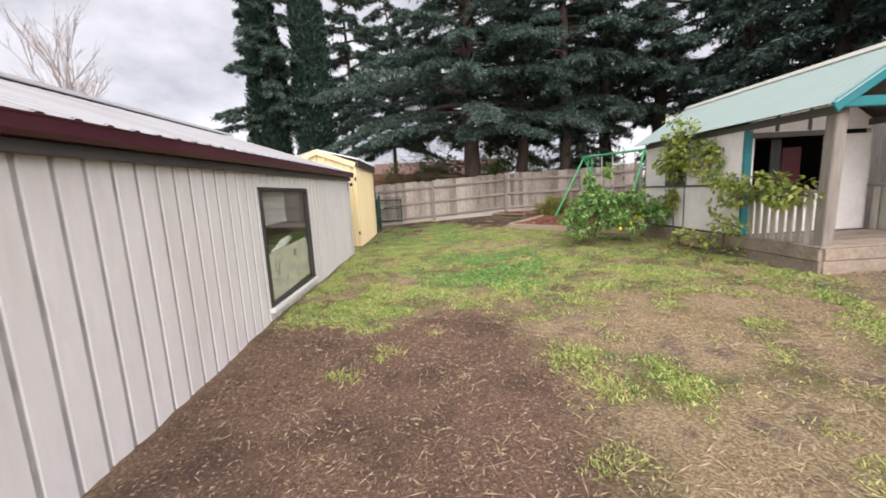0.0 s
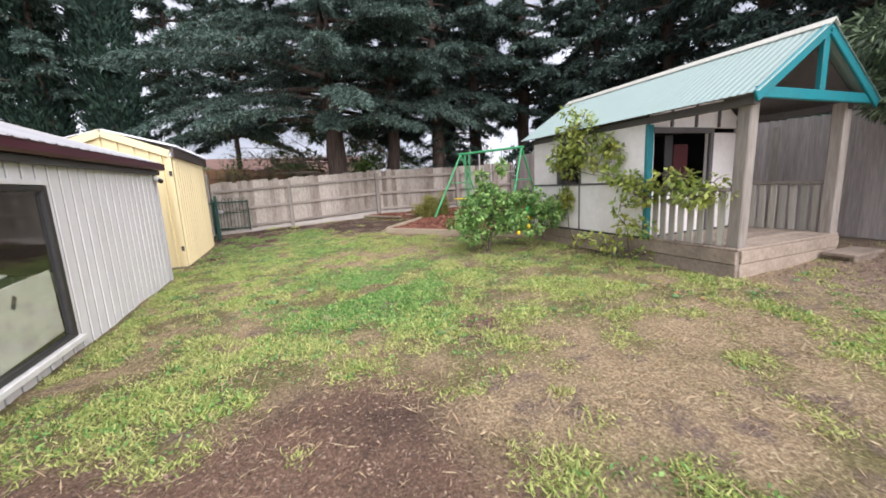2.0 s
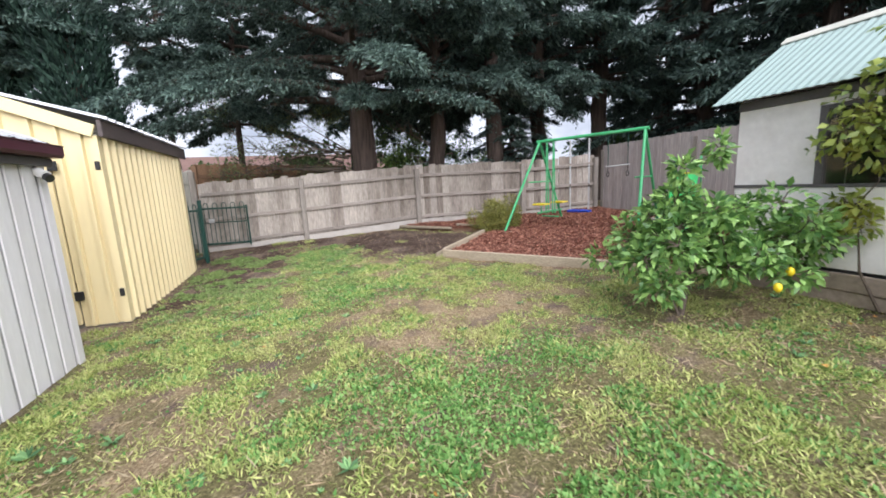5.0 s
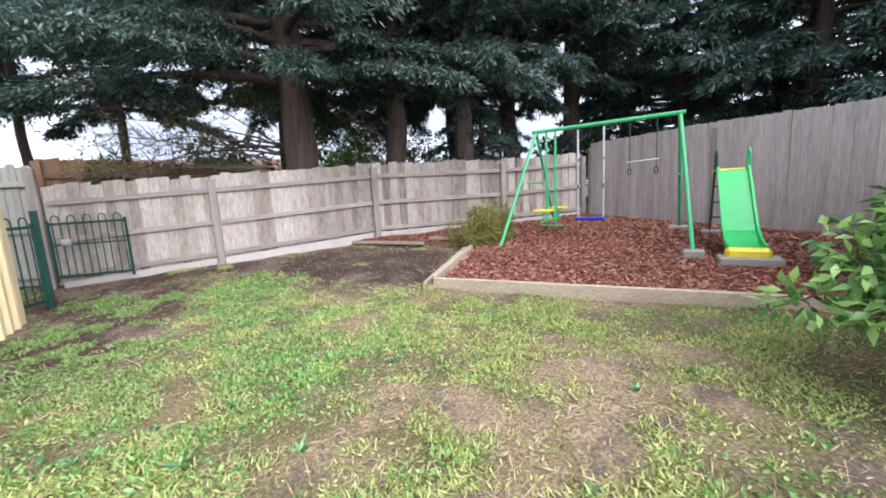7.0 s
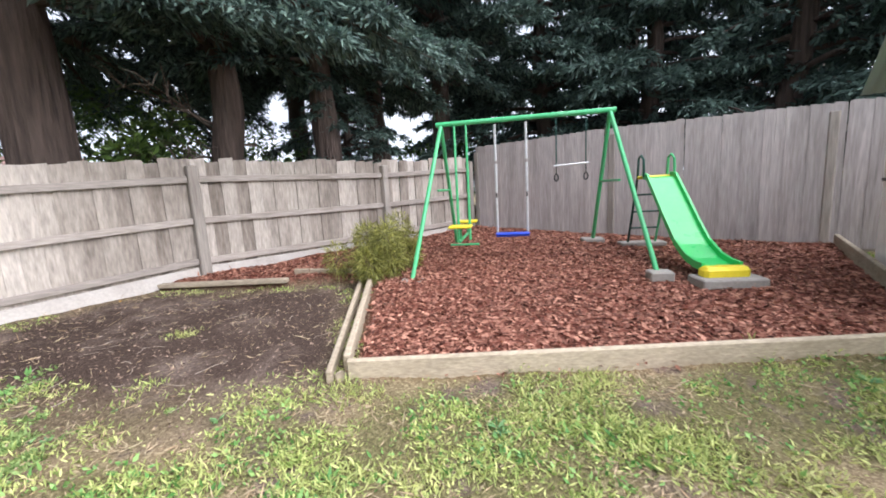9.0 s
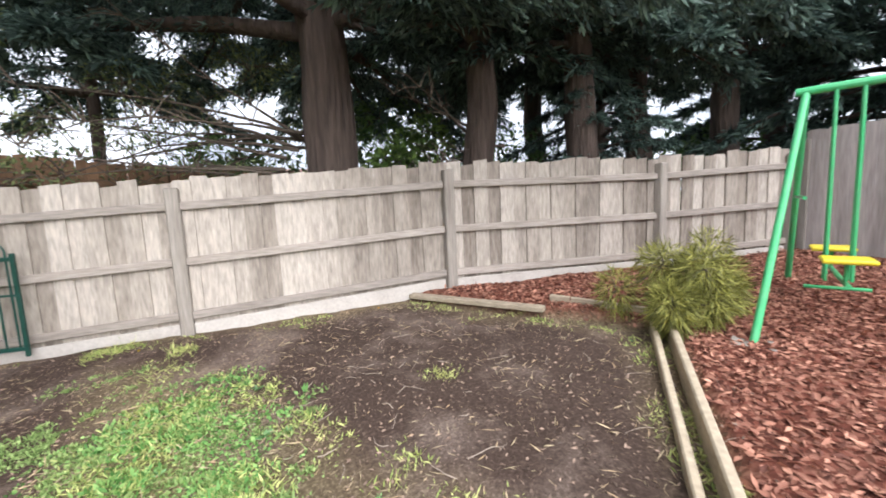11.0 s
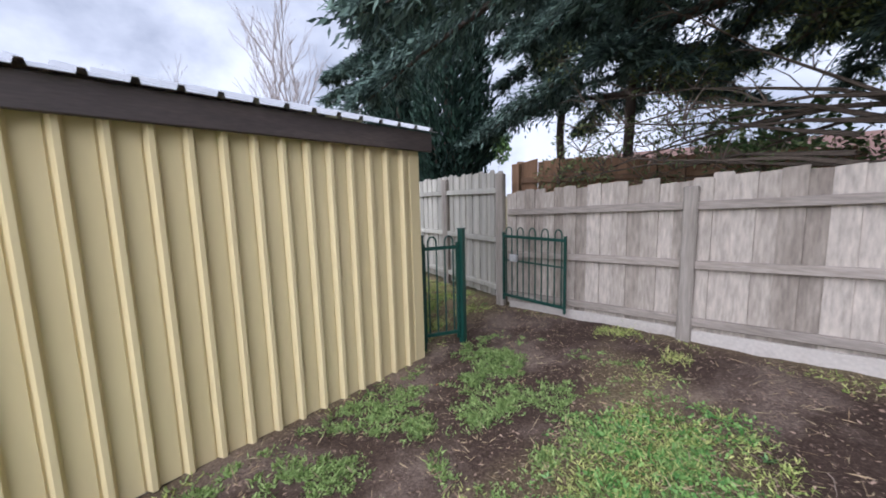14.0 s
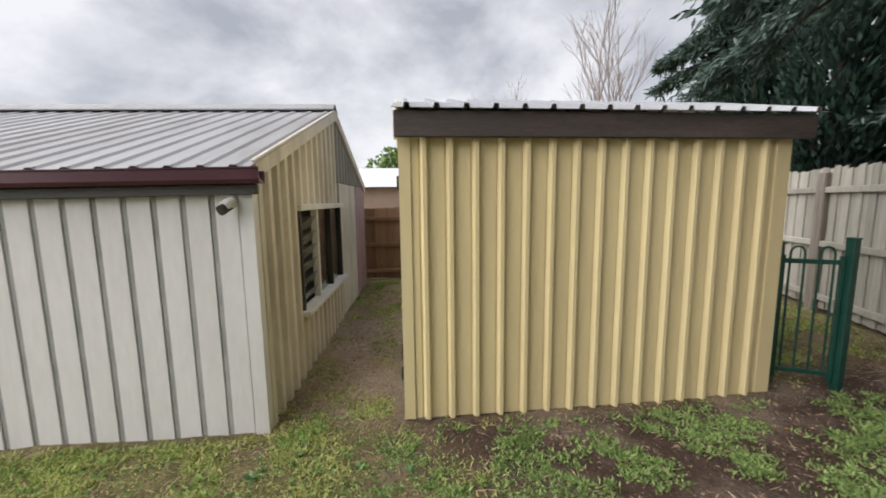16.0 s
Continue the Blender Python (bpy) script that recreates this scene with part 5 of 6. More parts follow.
PINES = [conifer_meshes("pine_wide", 10.5, 3.1, 5.5, 3, 84, 230, 0.27, 0.34, 0.1, 0.15, 0.32),
         conifer_meshes("pine_tall", 11.5, 3.0, 3.1, 7, 66, 92, 0.26, 0.22, 0.125, 0.15, 0.3),
         conifer_meshes("pine_low", 10.5, 1.4, 3.0, 12, 80, 50, 0.32, 0.20, 0.16, 0.08, 0.25)]
ROW = [(1.84, 15.85, 0, 1.0, 0.4), (3.62, 15.30, 1, 0.95, 1.2), (5.15, 15.05, 1, 1.0, 2.9), (6.9, 15.5, 1, 1.0, 4.0), (8.8, 15.2, 1, 1.05, 5.1),
       (10.6, 13.4, 2, 1.0, 0.9), (10.9, 11.0, 2, 1.0, 2.2), (11.0, 8.6, 2, 1.05, 3.1), (11.0, 6.2, 2, 1.0, 4.4), (11.4, 3.8, 2, 0.95, 5.5),
       (2.4, 20.6, 1, 1.25, 0.3), (7.2, 18.6, 1, 1.1, 4.1), (12.6, 16.2, 2, 1.1, 2.6), (13.8, 12.0, 2, 1.1, 3.9), (13.9, 8.0, 2, 1.1, 5.2)]
for x, y, k, s, a in ROW:
    plant("conifer_tree", PINES[k], (x, y, float(ground_z(x, y)) - 0.05), a, s, "tall dark green conifer with drooping sprays behind the fence", "tree", "conifer windbreak")
SIDE_TREE = conifer_meshes("fir_side", 7, 1.6, 2.5, 23, 70, 40, 0.30, 0.13, 0.12, 0.05, 0.3)
FIR_TALL = conifer_meshes("fir_tall", 11.5, 4.2, 2.0, 29, 52, 95, 0.22, 0.075, 0.13, 0.1, 0.3)
plant("conifer_tree", FIR_TALL, (-6.0, 17.3, 0.1), 0.7, 1.0, "dark conifer with spreading boughs among the cypress columns", "tree", "conifer windbreak")
FIR_BROAD = conifer_meshes("fir_broad", 10, 3.3, 2.9, 41, 54, 95, 0.3, 0.08, 0.125, 0.1, 0.25)
for me, x, y, s, a in ((FIR_TALL, -3.4, 20.7, 1.2, 2.1), (FIR_BROAD, -1.3, 18.8, 1.0, 4.0)):
    plant("conifer_tree", me, (x, y, 0.1), a, s, "slender dark conifer beyond the brown fence", "tree", "conifer windbreak")
plant("conifer_tree", SIDE_TREE, (10.2, 2.0, 0.2), 1.0, 1.0, "young conifer leaning over the side fence", "tree", "conifer windbreak")
plant("conifer_tree", SIDE_TREE, (10.3, -1.0, 0.2), 3.0, 1.0, "young conifer leaning over the side fence", "tree", "conifer windbreak")


def cypress_meshes(seed, H, R):
    rng = np.random.RandomState(seed)
    n = 38000
    u = rng.rand(n)
    az = rng.rand(n) * math.tau
    fl = 0.82 + 0.20 * np.sin(az * 5 + u * 9 + seed) * np.sin(u * 23 + az * 2) + rng.normal(0, 0.06, n)
    r = R * np.minimum(1, (u * 9 + 0.3)) * (1 - u ** 2.6) ** 0.75 * fl * rng.beta(6, 1.2, n)
    z = 1.3 + (H - 1.3) * u
    p = np.stack([np.cos(az) * r, np.sin(az) * r, z], -1)
    w = np.stack([np.cos(az) * 0.45, np.sin(az) * 0.45, np.full(n, 0.9)], -1) + rng.normal(0, 0.3, (n, 3))
    crown = leaves_mesh("cypress_crown", p, w, rng.uniform(0.10, 0.24, n), rng.uniform(0.035, 0.075, n), 0.15, rng)
    crown.materials.append(M_CYPRESS)
    bm = tube([(0, 0, -0.3), (0.02, 0, 1.5), (0, 0.03, H * 0.6), (0, 0, H * 0.9)], [0.2, 0.16, 0.08, 0.02], 10)
    for k in range(5):
        a = k * 1.3
        tube([(0.05, 0, 0.5 + 0.2 * k), (0.3 * math.cos(a), 0.3 * math.sin(a), 1.5 + 0.2 * k), (0.55 * math.cos(a), 0.55 * math.sin(a), 3.4)], [0.06, 0.045, 0.02], 6, bm)
    me = bpy.data.meshes.new("cypress_trunk")
    bm.to_mesh(me)
    bm.free()
    me.materials.append(M_BARK)
    return me, None, crown


CYP = [cypress_meshes(31, 12.5, 0.9), cypress_meshes(37, 13.5, 0.88)]
for x, y, k, a in ((-6.3, 17.75, 0, 0.3), (-4.35, 17.35, 1, 1.9)):
    plant("cypress_tree", CYP[k], (x, y, 0.1), a, 1.0, "narrow dark column-shaped cypress tree", "tree", "cypress columns")


def bare_tree(name, at, H, seed, label, spread=0.44):
    rng = random.Random(seed)
    t = thing(name, at, label, "tree")
    trunk, twigs = bmesh.new(), bmesh.new()

    def grow(p, d, length, r, depth, bm):
        q = p + d * length * 0.5 + Vector((rng.uniform(-1, 1), rng.uniform(-1, 1), 0)) * length * 0.04
        e = p + d * length
        tube([p, q, e], [r, r * 0.8, r * 0.62], 6 if depth < 2 else 4, bm, cap=False)
        if depth < 5:
            for _ in range(3 if depth else 5):
                nd = (d + Vector((rng.uniform(-1, 1), rng.uniform(-1, 1), rng.uniform(-0.25, 0.6))) * spread).normalized()
                grow(e if rng.random() < 0.6 else q, nd, length * rng.uniform(0.58, 0.82), r * 0.58, depth + 1, twigs)
    o = Vector(at)
    grow(o, Vector((0, 0, 1)), H * 0.28, H * 0.010, 0, trunk)
    part("trunk", trunk, M_PALETWIG, t)
    part("branching", twigs, M_PALETWIG, t)
    return t


bare_tree("bare_tree", (-16.0, 20.5, 0), 12.0, 4, "leafless grey tree with fine upright twigs")
bare_tree("bare_tree", (-21.0, 17.0, 0), 9.0, 9, "leafless grey tree far beyond the sheds")


def clump(n, centre, radii, rng, shell=1.6):
    d = unit(rng.normal(size=(n, 3)))
    r = rng.rand(n) ** (1 / 3.0 / shell)
    return np.array(centre) + d * r[:, None] * np.array(radii), d


def shrub(name, at, clumps, mat, leaf, label, seed, per=500, stems=6, category="shrub", wmul=0.45, hang=0.2, group=""):
    """Stems from the ground to leafy clumps: each clump is (x, y, z, rx, ry, rz)."""
    rng = np.random.RandomState(seed)
    t = thing(name, at, label, category, group)
    bm = bmesh.new()
    P, W = [], []
    joined = [Vector(at)]
    for c in sorted(clumps, key=lambda c: (Vector(c[:3]) - Vector(at)).length):
        c3 = Vector(c[:3])
        start = min(joined, key=lambda q: (q - c3).length)
        mid = (start + c3) / 2 + Vector((rng.normal(0, 0.03), rng.normal(0, 0.03), -0.02))
        thick = 0.012 if start is joined[0] else 0.006
        joined.append(c3)
        tube([start, mid, c3], [thick, thick * 0.8, thick * 0.5], 5, bm, cap=False)
        for _ in range(stems):
            d = Vector(unit(rng.normal(size=3)))
            e = c3 + Vector((d.x * c[3], d.y * c[4], d.z * c[5])) * 0.9
            tube([c3, (c3 + e) / 2 + Vector((0, 0, 0.02)), e], [0.006, 0.004, 0.002], 4, bm, cap=False)
        p, d = clump(per, c[:3], c[3:], rng)
        P.append(p)
        W.append(d + rng.normal(0, 0.6, d.shape) - np.array([0, 0, hang]))
    part("stem", bm, M_TWIG, t)
    P, W = np.concatenate(P), np.concatenate(W)
    n = len(P)
    link("foliage", leaves_mesh("foliage", P, W, rng.uniform(0.7, 1.3, n) * leaf, rng.uniform(0.8, 1.2, n) * leaf * wmul, 0.2, rng), mat, t)
    return t


# lemon bush and its small neighbour beside the cubby house
lr = random.Random(5)
lb = []
for _ in range(46):
    x_ = lr.uniform(2.80, 4.25)
    crest = float(np.interp(x_, [2.8, 3.1, 3.4, 3.7, 4.2], [0.8, 1.08, 1.42, 1.2, 0.84]))
    h = lr.uniform(0.5, crest)
    lb.append((x_, 8.02 - 0.3 * (x_ - 3.2) + lr.uniform(-0.46, 0.46) * (1.2 - 0.5 * h), h, lr.uniform(0.11, 0.18), lr.uniform(0.11, 0.18), lr.uniform(0.08, 0.14)))
lb += [(3.05, 7.9, 1.42, 0.07, 0.07, 0.10), (3.42, 7.9, 1.56, 0.06, 0.06, 0.12), (3.2, 7.95, 0.75, 0.3, 0.3, 0.25)]
lemon = shrub("lemon_bush", (3.15, 7.95, 0.19), lb, M_CITRUS, 0.086, "leafy green lemon bush with a few yellow fruit", 41, per=92, stems=4, wmul=0.5, hang=0.35)
part("trunk", tube([(3.18, 7.98, 0.1), (3.2, 7.95, 0.4), (3.25, 7.9, 0.72)], [0.03, 0.024, 0.018], 8), M_TWIG, lemon)
for x, y, z in ((3.40, 7.40, 0.54), (3.62, 7.45, 0.62), (2.98, 8.22, 0.62)):
    bm = bmesh.new()
    bmesh.ops.create_uvsphere(bm, u_segments=12, v_segments=8, radius=0.028, matrix=Matrix.Translation((x, y, z)) @ Matrix.Diagonal((1, 1, 1.25, 1)))
    part("lemon", bm, M_FRUIT, lemon, "yellow lemon", smooth=True)
# climbers on the cubby house
va = [(4.24 + lr.uniform(-0.10, 0.08), lr.uniform(6.86, 7.66), lr.uniform(1.45, 2.08), 0.15, 0.17, 0.12) for _ in range(22)]
va += [(4.22 + lr.uniform(-0.08, 0.1), lr.uniform(6.95, 7.3), lr.uniform(2.0, 2.3), 0.10, 0.13, 0.08) for _ in range(5)]
va += [(4.30 + lr.uniform(-0.06, 0.05), lr.uniform(6.15, 6.95), lr.uniform(1.27, 1.52), 0.07, 0.16, 0.07) for _ in range(6)]
va += [(4.33, lr.uniform(6.1, 6.9), lr.uniform(1.62, 2.0), 0.05, 0.10, 0.08) for _ in range(6)]
va += [(4.32, lr.uniform(7.35, 7.75), lr.uniform(0.8, 1.2), 0.05, 0.10, 0.08) for _ in range(7)]
climber = shrub("climbing_vine", (4.36, 7.24, 0.25), va, M_VINE, 0.08, "yellowing climbing vine on the cubby house wall", 47, per=32, stems=3, wmul=0.6, hang=0.6, category="vine")
vb = [(4.36 + lr.uniform(-0.16, 0.12), lr.uniform(5.05, 6.2), lr.uniform(1.02, 1.32), 0.11, 0.15, 0.09) for _ in range(19)]
vb += [(4.26 + lr.uniform(-0.08, 0.06), lr.uniform(5.85, 6.30), lr.uniform(0.55, 1.1), 0.10, 0.13, 0.12) for _ in range(7)]
shrub("climbing_vine", (4.30, 6.1, 0.2), vb, M_VINE, 0.078, "yellow-green vine sprawling over the porch rail", 53, per=30, stems=3, wmul=0.58, hang=0.6, category="vine")
vc = [(4.12 + lr.uniform(-0.3, 0.22), 6.35 + lr.uniform(-0.4, 0.5), lr.uniform(0.30, 0.56), 0.13, 0.15, 0.06) for _ in range(8)]
shrub("yellow_shrub", (4.2, 6.3, 0.2), vc, M_VINE, 0.075, "low yellow-leaved plant at the foot of the cubby wall", 59, per=24, stems=5, wmul=0.5)
# feathery bush on the edging
fb = [(3.92 + lr.uniform(-0.34, 0.46), 12.78 + lr.uniform(-0.34, 0.3), lr.uniform(0.58, 0.96), 0.12, 0.12, 0.16) for _ in range(17)]
shrub("feathery_bush", (3.95, 12.8, 0.40), fb, M_BROOM, 0.11, "feathery olive-yellow bush at the edge of the bark", 61, per=520, stems=3, wmul=0.07, hang=0.4)
# growth behind the fence
gb = [(3.05 + lr.uniform(-0.5, 0.5), 16.2 + lr.uniform(-0.3, 0.3), lr.uniform(1.7, 2.6), 0.25, 0.25, 0.22) for _ in range(9)]
shrub("garden_shrub", (3.0, 16.2, 0.4), gb, M_SHRUB, 0.12, "bright green shrub behind the paling fence", 67, per=160, wmul=0.5)
for k, (x, y) in enumerate(((-3.6, 27), (0.4, 26), (5.0, 24), (8.5, 21), (9.8, 16.5), (11.0, 12.0), (1.2, 19.5))):
    hb = [(x + lr.uniform(-1.8, 1.8), y + lr.uniform(-0.8, 0.8), lr.uniform(0.8, 2.6), 0.6, 0.6, 0.5) for _ in range(9)]
    shrub("garden_shrub", (x, y, 0.3), hb, M_VINEDARK, 0.2, "dark green shrubs of the next garden", 71 + k, per=170, stems=5, wmul=0.5, group="far shrubs")
ob_ = [(0.2 + lr.uniform(-2.0, 1.6), 16.4 + lr.uniform(-0.3, 0.6), lr.uniform(1.75, 3.5), 0.36, 0.3, 0.24) for _ in range(34)]
shrub("twiggy_bush", (0.4, 16.5, 0.3), ob_, M_OLIVE, 0.065, "thin olive twiggy bush behind the fence", 89, per=130, stems=7, wmul=0.4)
plant("conifer_tree", SIDE_TREE, (5.9, 15.45, 0.9), 2.4, 0.62, "low young conifer drooping over the paling fence", "tree", "conifer windbreak")


lt = [(7.0 + lr.uniform(-0.5, 0.9), 3.9 + lr.uniform(-0.9, 1.4), lr.uniform(1.8, 3.9), 0.32, 0.34, 0.2) for _ in range(26)]
lt += [(6.85 + lr.uniform(-0.3, 0.2), 4.55 + lr.uniform(-0.5, 0.6), lr.uniform(1.75, 3.0), 0.3, 0.32, 0.18) for _ in range(12)]
leaning = shrub("leaning_tree", (6.82, 3.55, 0.22), [(6.9, 4.27, 1.6, 0.2, 0.2, 0.15)] + lt, M_WATTLE, 0.13, "leaning tree with a bare grey trunk before the side fence", 87, per=400, stems=5, wmul=0.26, hang=0.6, category="tree")
part("trunk", tube([(6.82, 3.55, 0.1), (6.88, 3.83, 0.65), (6.9, 4.27, 1.6), (6.96, 4.6, 2.4), (7.05, 4.8, 3.2)], [0.075, 0.062, 0.052, 0.042, 0.03], 10), M_PALETWIG, leaning)


def twig_heap(name, label, at, count, seed, reach):
    rng = random.Random(seed)
    t = thing(name, at, label, "branches")
    twigs = bmesh.new()
    for _ in range(count):
        bm = bmesh.new()
        a = rng.uniform(math.pi * 0.75, math.pi * 1.28)
        L = rng.uniform(0.5, 1.0) * reach
        p = Vector(at) + Vector((rng.uniform(-0.3, 0.3), rng.uniform(-0.2, 0.3), rng.uniform(0, 0.7)))
        pts = [p]
        d = Vector((math.cos(a), math.sin(a) * 0.5, rng.uniform(0.0, 0.45)))
        for k in range(5):
            d = (d + Vector((rng.uniform(-0.2, 0.2), rng.uniform(-0.2, 0.2), rng.uniform(-0.25, 0.12)))).normalized()
            pts.append(pts[-1] + d * L / 5)
        tube(pts, [0.028, 0.02, 0.014, 0.010, 0.007, 0.004], 5, bm, cap=False)
        for k in range(2, 6):
            for _ in range(3):
                e = pts[k] + Vector((rng.uniform(-0.4, 0.2), rng.uniform(-0.3, 0.3), rng.uniform(-0.1, 0.4)))
                tube([pts[k], (pts[k] + e) / 2 + Vector((0, 0, 0.04)), e], [0.009, 0.006, 0.002], 4, twigs, cap=False)
        part("dead_branch", bm, M_TWIG, t)
    part("twig_tangle", twigs, M_TWIG, t, kind="stuff")
    return t


for k, (x, y, top) in enumerate(((-0.9, 18.6, 2.35), (1.0, 18.4, 2.5), (3.3, 17.4, 3.0), (5.2, 16.9, 3.1), (7.2, 17.2, 3.2))):
    hb = [(x + lr.uniform(-1.1, 1.1), y + lr.uniform(-0.4, 0.4), lr.uniform(0.8, top), 0.36, 0.36, 0.3) for _ in range(13)]
    shrub("hedge_shrub", (x, y, 0.3), hb, M_VINEDARK, 0.11, "dark green hedge shrub behind the paling fence", 121 + k, per=150, stems=5, wmul=0.45, group="hedge behind the fence")
twig_heap("dead_branch_heap", "tangle of bare dead boughs leaning behind the fence", (1.5, 15.9, 1.75), 13, 5, 3.2)
twig_heap("dead_branch_heap", "bare dead boughs at the foot of a conifer", (3.9, 15.4, 1.7), 5, 8, 1.3)

# ---- next-door house and far roof ----
nh = thing("neighbour_house", (-2, 34, 0), "brown house with terracotta roof seen through the trees", "house")
part("wall", box(-7, 6, 33, 41, -0.2, 2.5), M_BRICK, nh)
part("roof", extrude([(-0.8, 2.5), (8.8, 2.5), (4, 4.1)], (-7.6, 33, 0), (0, 1, 0), (0, 0, 1), (14.2, 0, 0)), M_TILE, nh)
for x in (-5, -1.5, 2.5):
    wi = part("window", box(x, x + 1.5, 32.93, 32.99, 0.9, 2.1), M_FRAME, nh)
    part("sill", box(x - 0.05, x + 1.55, 32.88, 32.98, 0.83, 0.9), M_SILL, wi)
fr = thing("far_house", (-24, 13, 0), "pale roofed house beyond the passage", "house")
part("wall", box(-32, -24, 8, 20, -0.2, 2.5), M_BRICK, fr)
part("roof", extrude([(-0.5, 2.5), (8.5, 2.5), (4, 4.0)], (-32, 7.6, 0), (1, 0, 0), (0, 0, 1), (0, 12.8, 0)), M_FARROOF, fr)
part("skylight", box(-26.6, -25.7, 12.1, 12.9, 3.0, 3.2), M_FRAME, fr)
for k, (x, y) in enumerate(((-36, 18), (-38, 11), (-34, 25))):
    hb = [(x + lr.uniform(-3, 3), y + lr.uniform(-3, 3), lr.uniform(2.5, 6.5), 1.5, 1.5, 1.2) for _ in range(9)]
    shrub("far_tree", (x, y, 0), hb, M_SHRUB, 0.5, "rounded olive-green tree beyond the far roof", 91 + k, per=160, category="tree", wmul=0.6, group="far trees")
hb = [(-12.5 + lr.uniform(-0.6, 0.6), 31 + lr.uniform(-0.6, 0.6), lr.uniform(3.9, 5.3), 0.5, 0.5, 0.45) for _ in range(8)]
shrub("far_tree", (-12.5, 31, 0), hb, M_VINEDARK, 0.3, "small round dark tree above the fence line", 97, per=150, category="tree", wmul=0.5)

# ---- loose cover of the ground ----
def scatter(n, seed, keep):
    """Random places in the yard, kept by chance keep(x, y)."""
    rng = np.random.RandomState(seed)
    x, y = rng.uniform(-6.9, 7.1, n), rng.uniform(0.9, 16.2, n)
    ok = rng.rand(n) < keep(x, y)
    cub = (x > CX0 - 0.02) & (x < CX1 + 0.1) & (y > CY0 - 0.02) & (y < CY1)
    shed = (x < -1.62) & (((y > 10.7) & (y < 13.8) & (x > -3.66)) | (y < 9.85 + 0.04 * (-1.73 - x)))
    ok &= y < np.interp(x, [-4.6, -1.95, 0.27, 2.87, 5.33, 7.1], [16.4, 15.5, 15.05, 14.58, 13.88, 13.4])
    ok &= ~cub & ~shed
    x, y = x[ok], y[ok]
    return x, y, surface_z(x, y), rng


def stuff(name, me, mat, label, category):
    me.materials.append(mat)
    return tagged(new(name, me), label, category, kind="stuff")


M_GRASS = material("lawn_blade", (0.29, 0.42, 0.10), 0.75, vary=0.1, grain=5, stain=1.7, bump=0, per_island=0.3, tone=(0.52, 0.53, 0.21), trans=0.3, spec=0.2, dirt=(0.54, 0.49, 0.25), dirt_amount=0.9)
M_CLOVER = material("clover_leaf", (0.13, 0.36, 0.075), 0.65, vary=0.1, grain=5, stain=1.2, bump=0, per_island=0.4, tone=(0.25, 0.38, 0.12), trans=0.3)
M_STRAW = material("dry_straw", (0.55, 0.45, 0.28), 0.8, vary=0.15, bump=0, per_island=0.4, tone=(0.28, 0.19, 0.11))
M_CHIP = material("red_bark_chip", (0.24, 0.078, 0.048), 0.85, vary=0.2, stain=1.0, dirt=(0.10, 0.035, 0.024), dirt_amount=0.9, bump=0, per_island=0.55, tone=(0.34, 0.17, 0.115))
M_CRUMB = material("brown_mulch_crumb", (0.12, 0.08, 0.06), 0.9, vary=0.2, bump=0, per_island=0.5, tone=(0.25, 0.175, 0.13))
M_FALLEN = material("fallen_yellow_leaf", (0.45, 0.30, 0.04), 0.7, vary=0.15, bump=0, per_island=0.4, tone=(0.40, 0.16, 0.05))


def blades(x, y, z, rng, count, length, width, lean, spread):
    """Tufts: count blades at each place."""
    n = len(x)
    p = np.repeat(np.stack([x, y, z - 0.004], -1), count, 0)
    p[:, :2] += rng.normal(0, spread, (n * count, 2))
    w = np.concatenate([rng.normal(0, lean, (n * count, 2)), np.ones((n * count, 1))], 1)
    tuft = np.repeat(rng.uniform(0.7, 1.2, n) * (0.05 + 2.1 * fractal(x, y, 0.24, 61)), count)
    return leaves_mesh("blades", p, w, rng.uniform(0.5, 1.2, n * count) * length * tuft, rng.uniform(0.7, 1.3, n * count) * width, 0.1, rng)


WEEDY = [(-1.6, 10.6), (0.9, 10.6), (0.9, 13.0), (0.2, 14.2), (-1.4, 14.4)]
g_at = lambda x, y: cover(x, y)[4]
x, y, z, rng = scatter(330000, 101, lambda x, y: np.clip(g_at(x, y) * 1.35 - 0.10, 0, 1) * (1 - 0.75 * cover(x, y)[5]) * (0.08 + 0.92 * np.clip((fractal(x, y, 0.24, 61) - 0.44) * 9, 0, 1)))
stuff("grass", blades(x, y, z, rng, 6, 0.037, 0.0085, 1.5, 0.028), M_GRASS, "short patchy yellow-green lawn grass", "grass")
x, y, z, rng = scatter(330000, 103, lambda x, y: np.clip(cover(x, y)[5] * 0.9 + 0.10 * (g_at(x, y) > 0.62) , 0, 1) * (fractal(x, y, 0.5, 77) > 0.42))
stuff("clover", blades(x, y, z, rng, 5, 0.034, 0.019, 1.2, 0.03), M_CLOVER, "low green clover and broad weeds in the lawn", "weeds")
x, y, z, rng = scatter(395000, 105, lambda x, y: (0.2 + 0.8 * (fractal(x, y, 0.3, 91) > 0.48)) * 0.85 * (1 - cover(x, y)[0]) * (1 - 0.86 * cover(x, y)[1]) * (1 - 0.72 * cover(x, y)[2]) * (1 - 0.5 * g_at(x, y)))
w = np.concatenate([rng.normal(0, 1, (len(x), 2)), rng.uniform(-0.05, 0.5, (len(x), 1))], 1)
stuff("dry_grass", leaves_mesh("straw", np.stack([x, y, z + 0.004], -1), w, rng.gamma(2.2, 0.018, len(x)) + 0.012, rng.uniform(0.003, 0.008, len(x)), 0.1, rng), M_STRAW, "dead straw lying on the lawn", "straw")
x, y, z, rng = scatter(275000, 107, lambda x, y: cover(x, y)[0])
w = np.concatenate([rng.normal(0, 1, (len(x), 2)), rng.uniform(-0.25, 0.3, (len(x), 1))], 1)
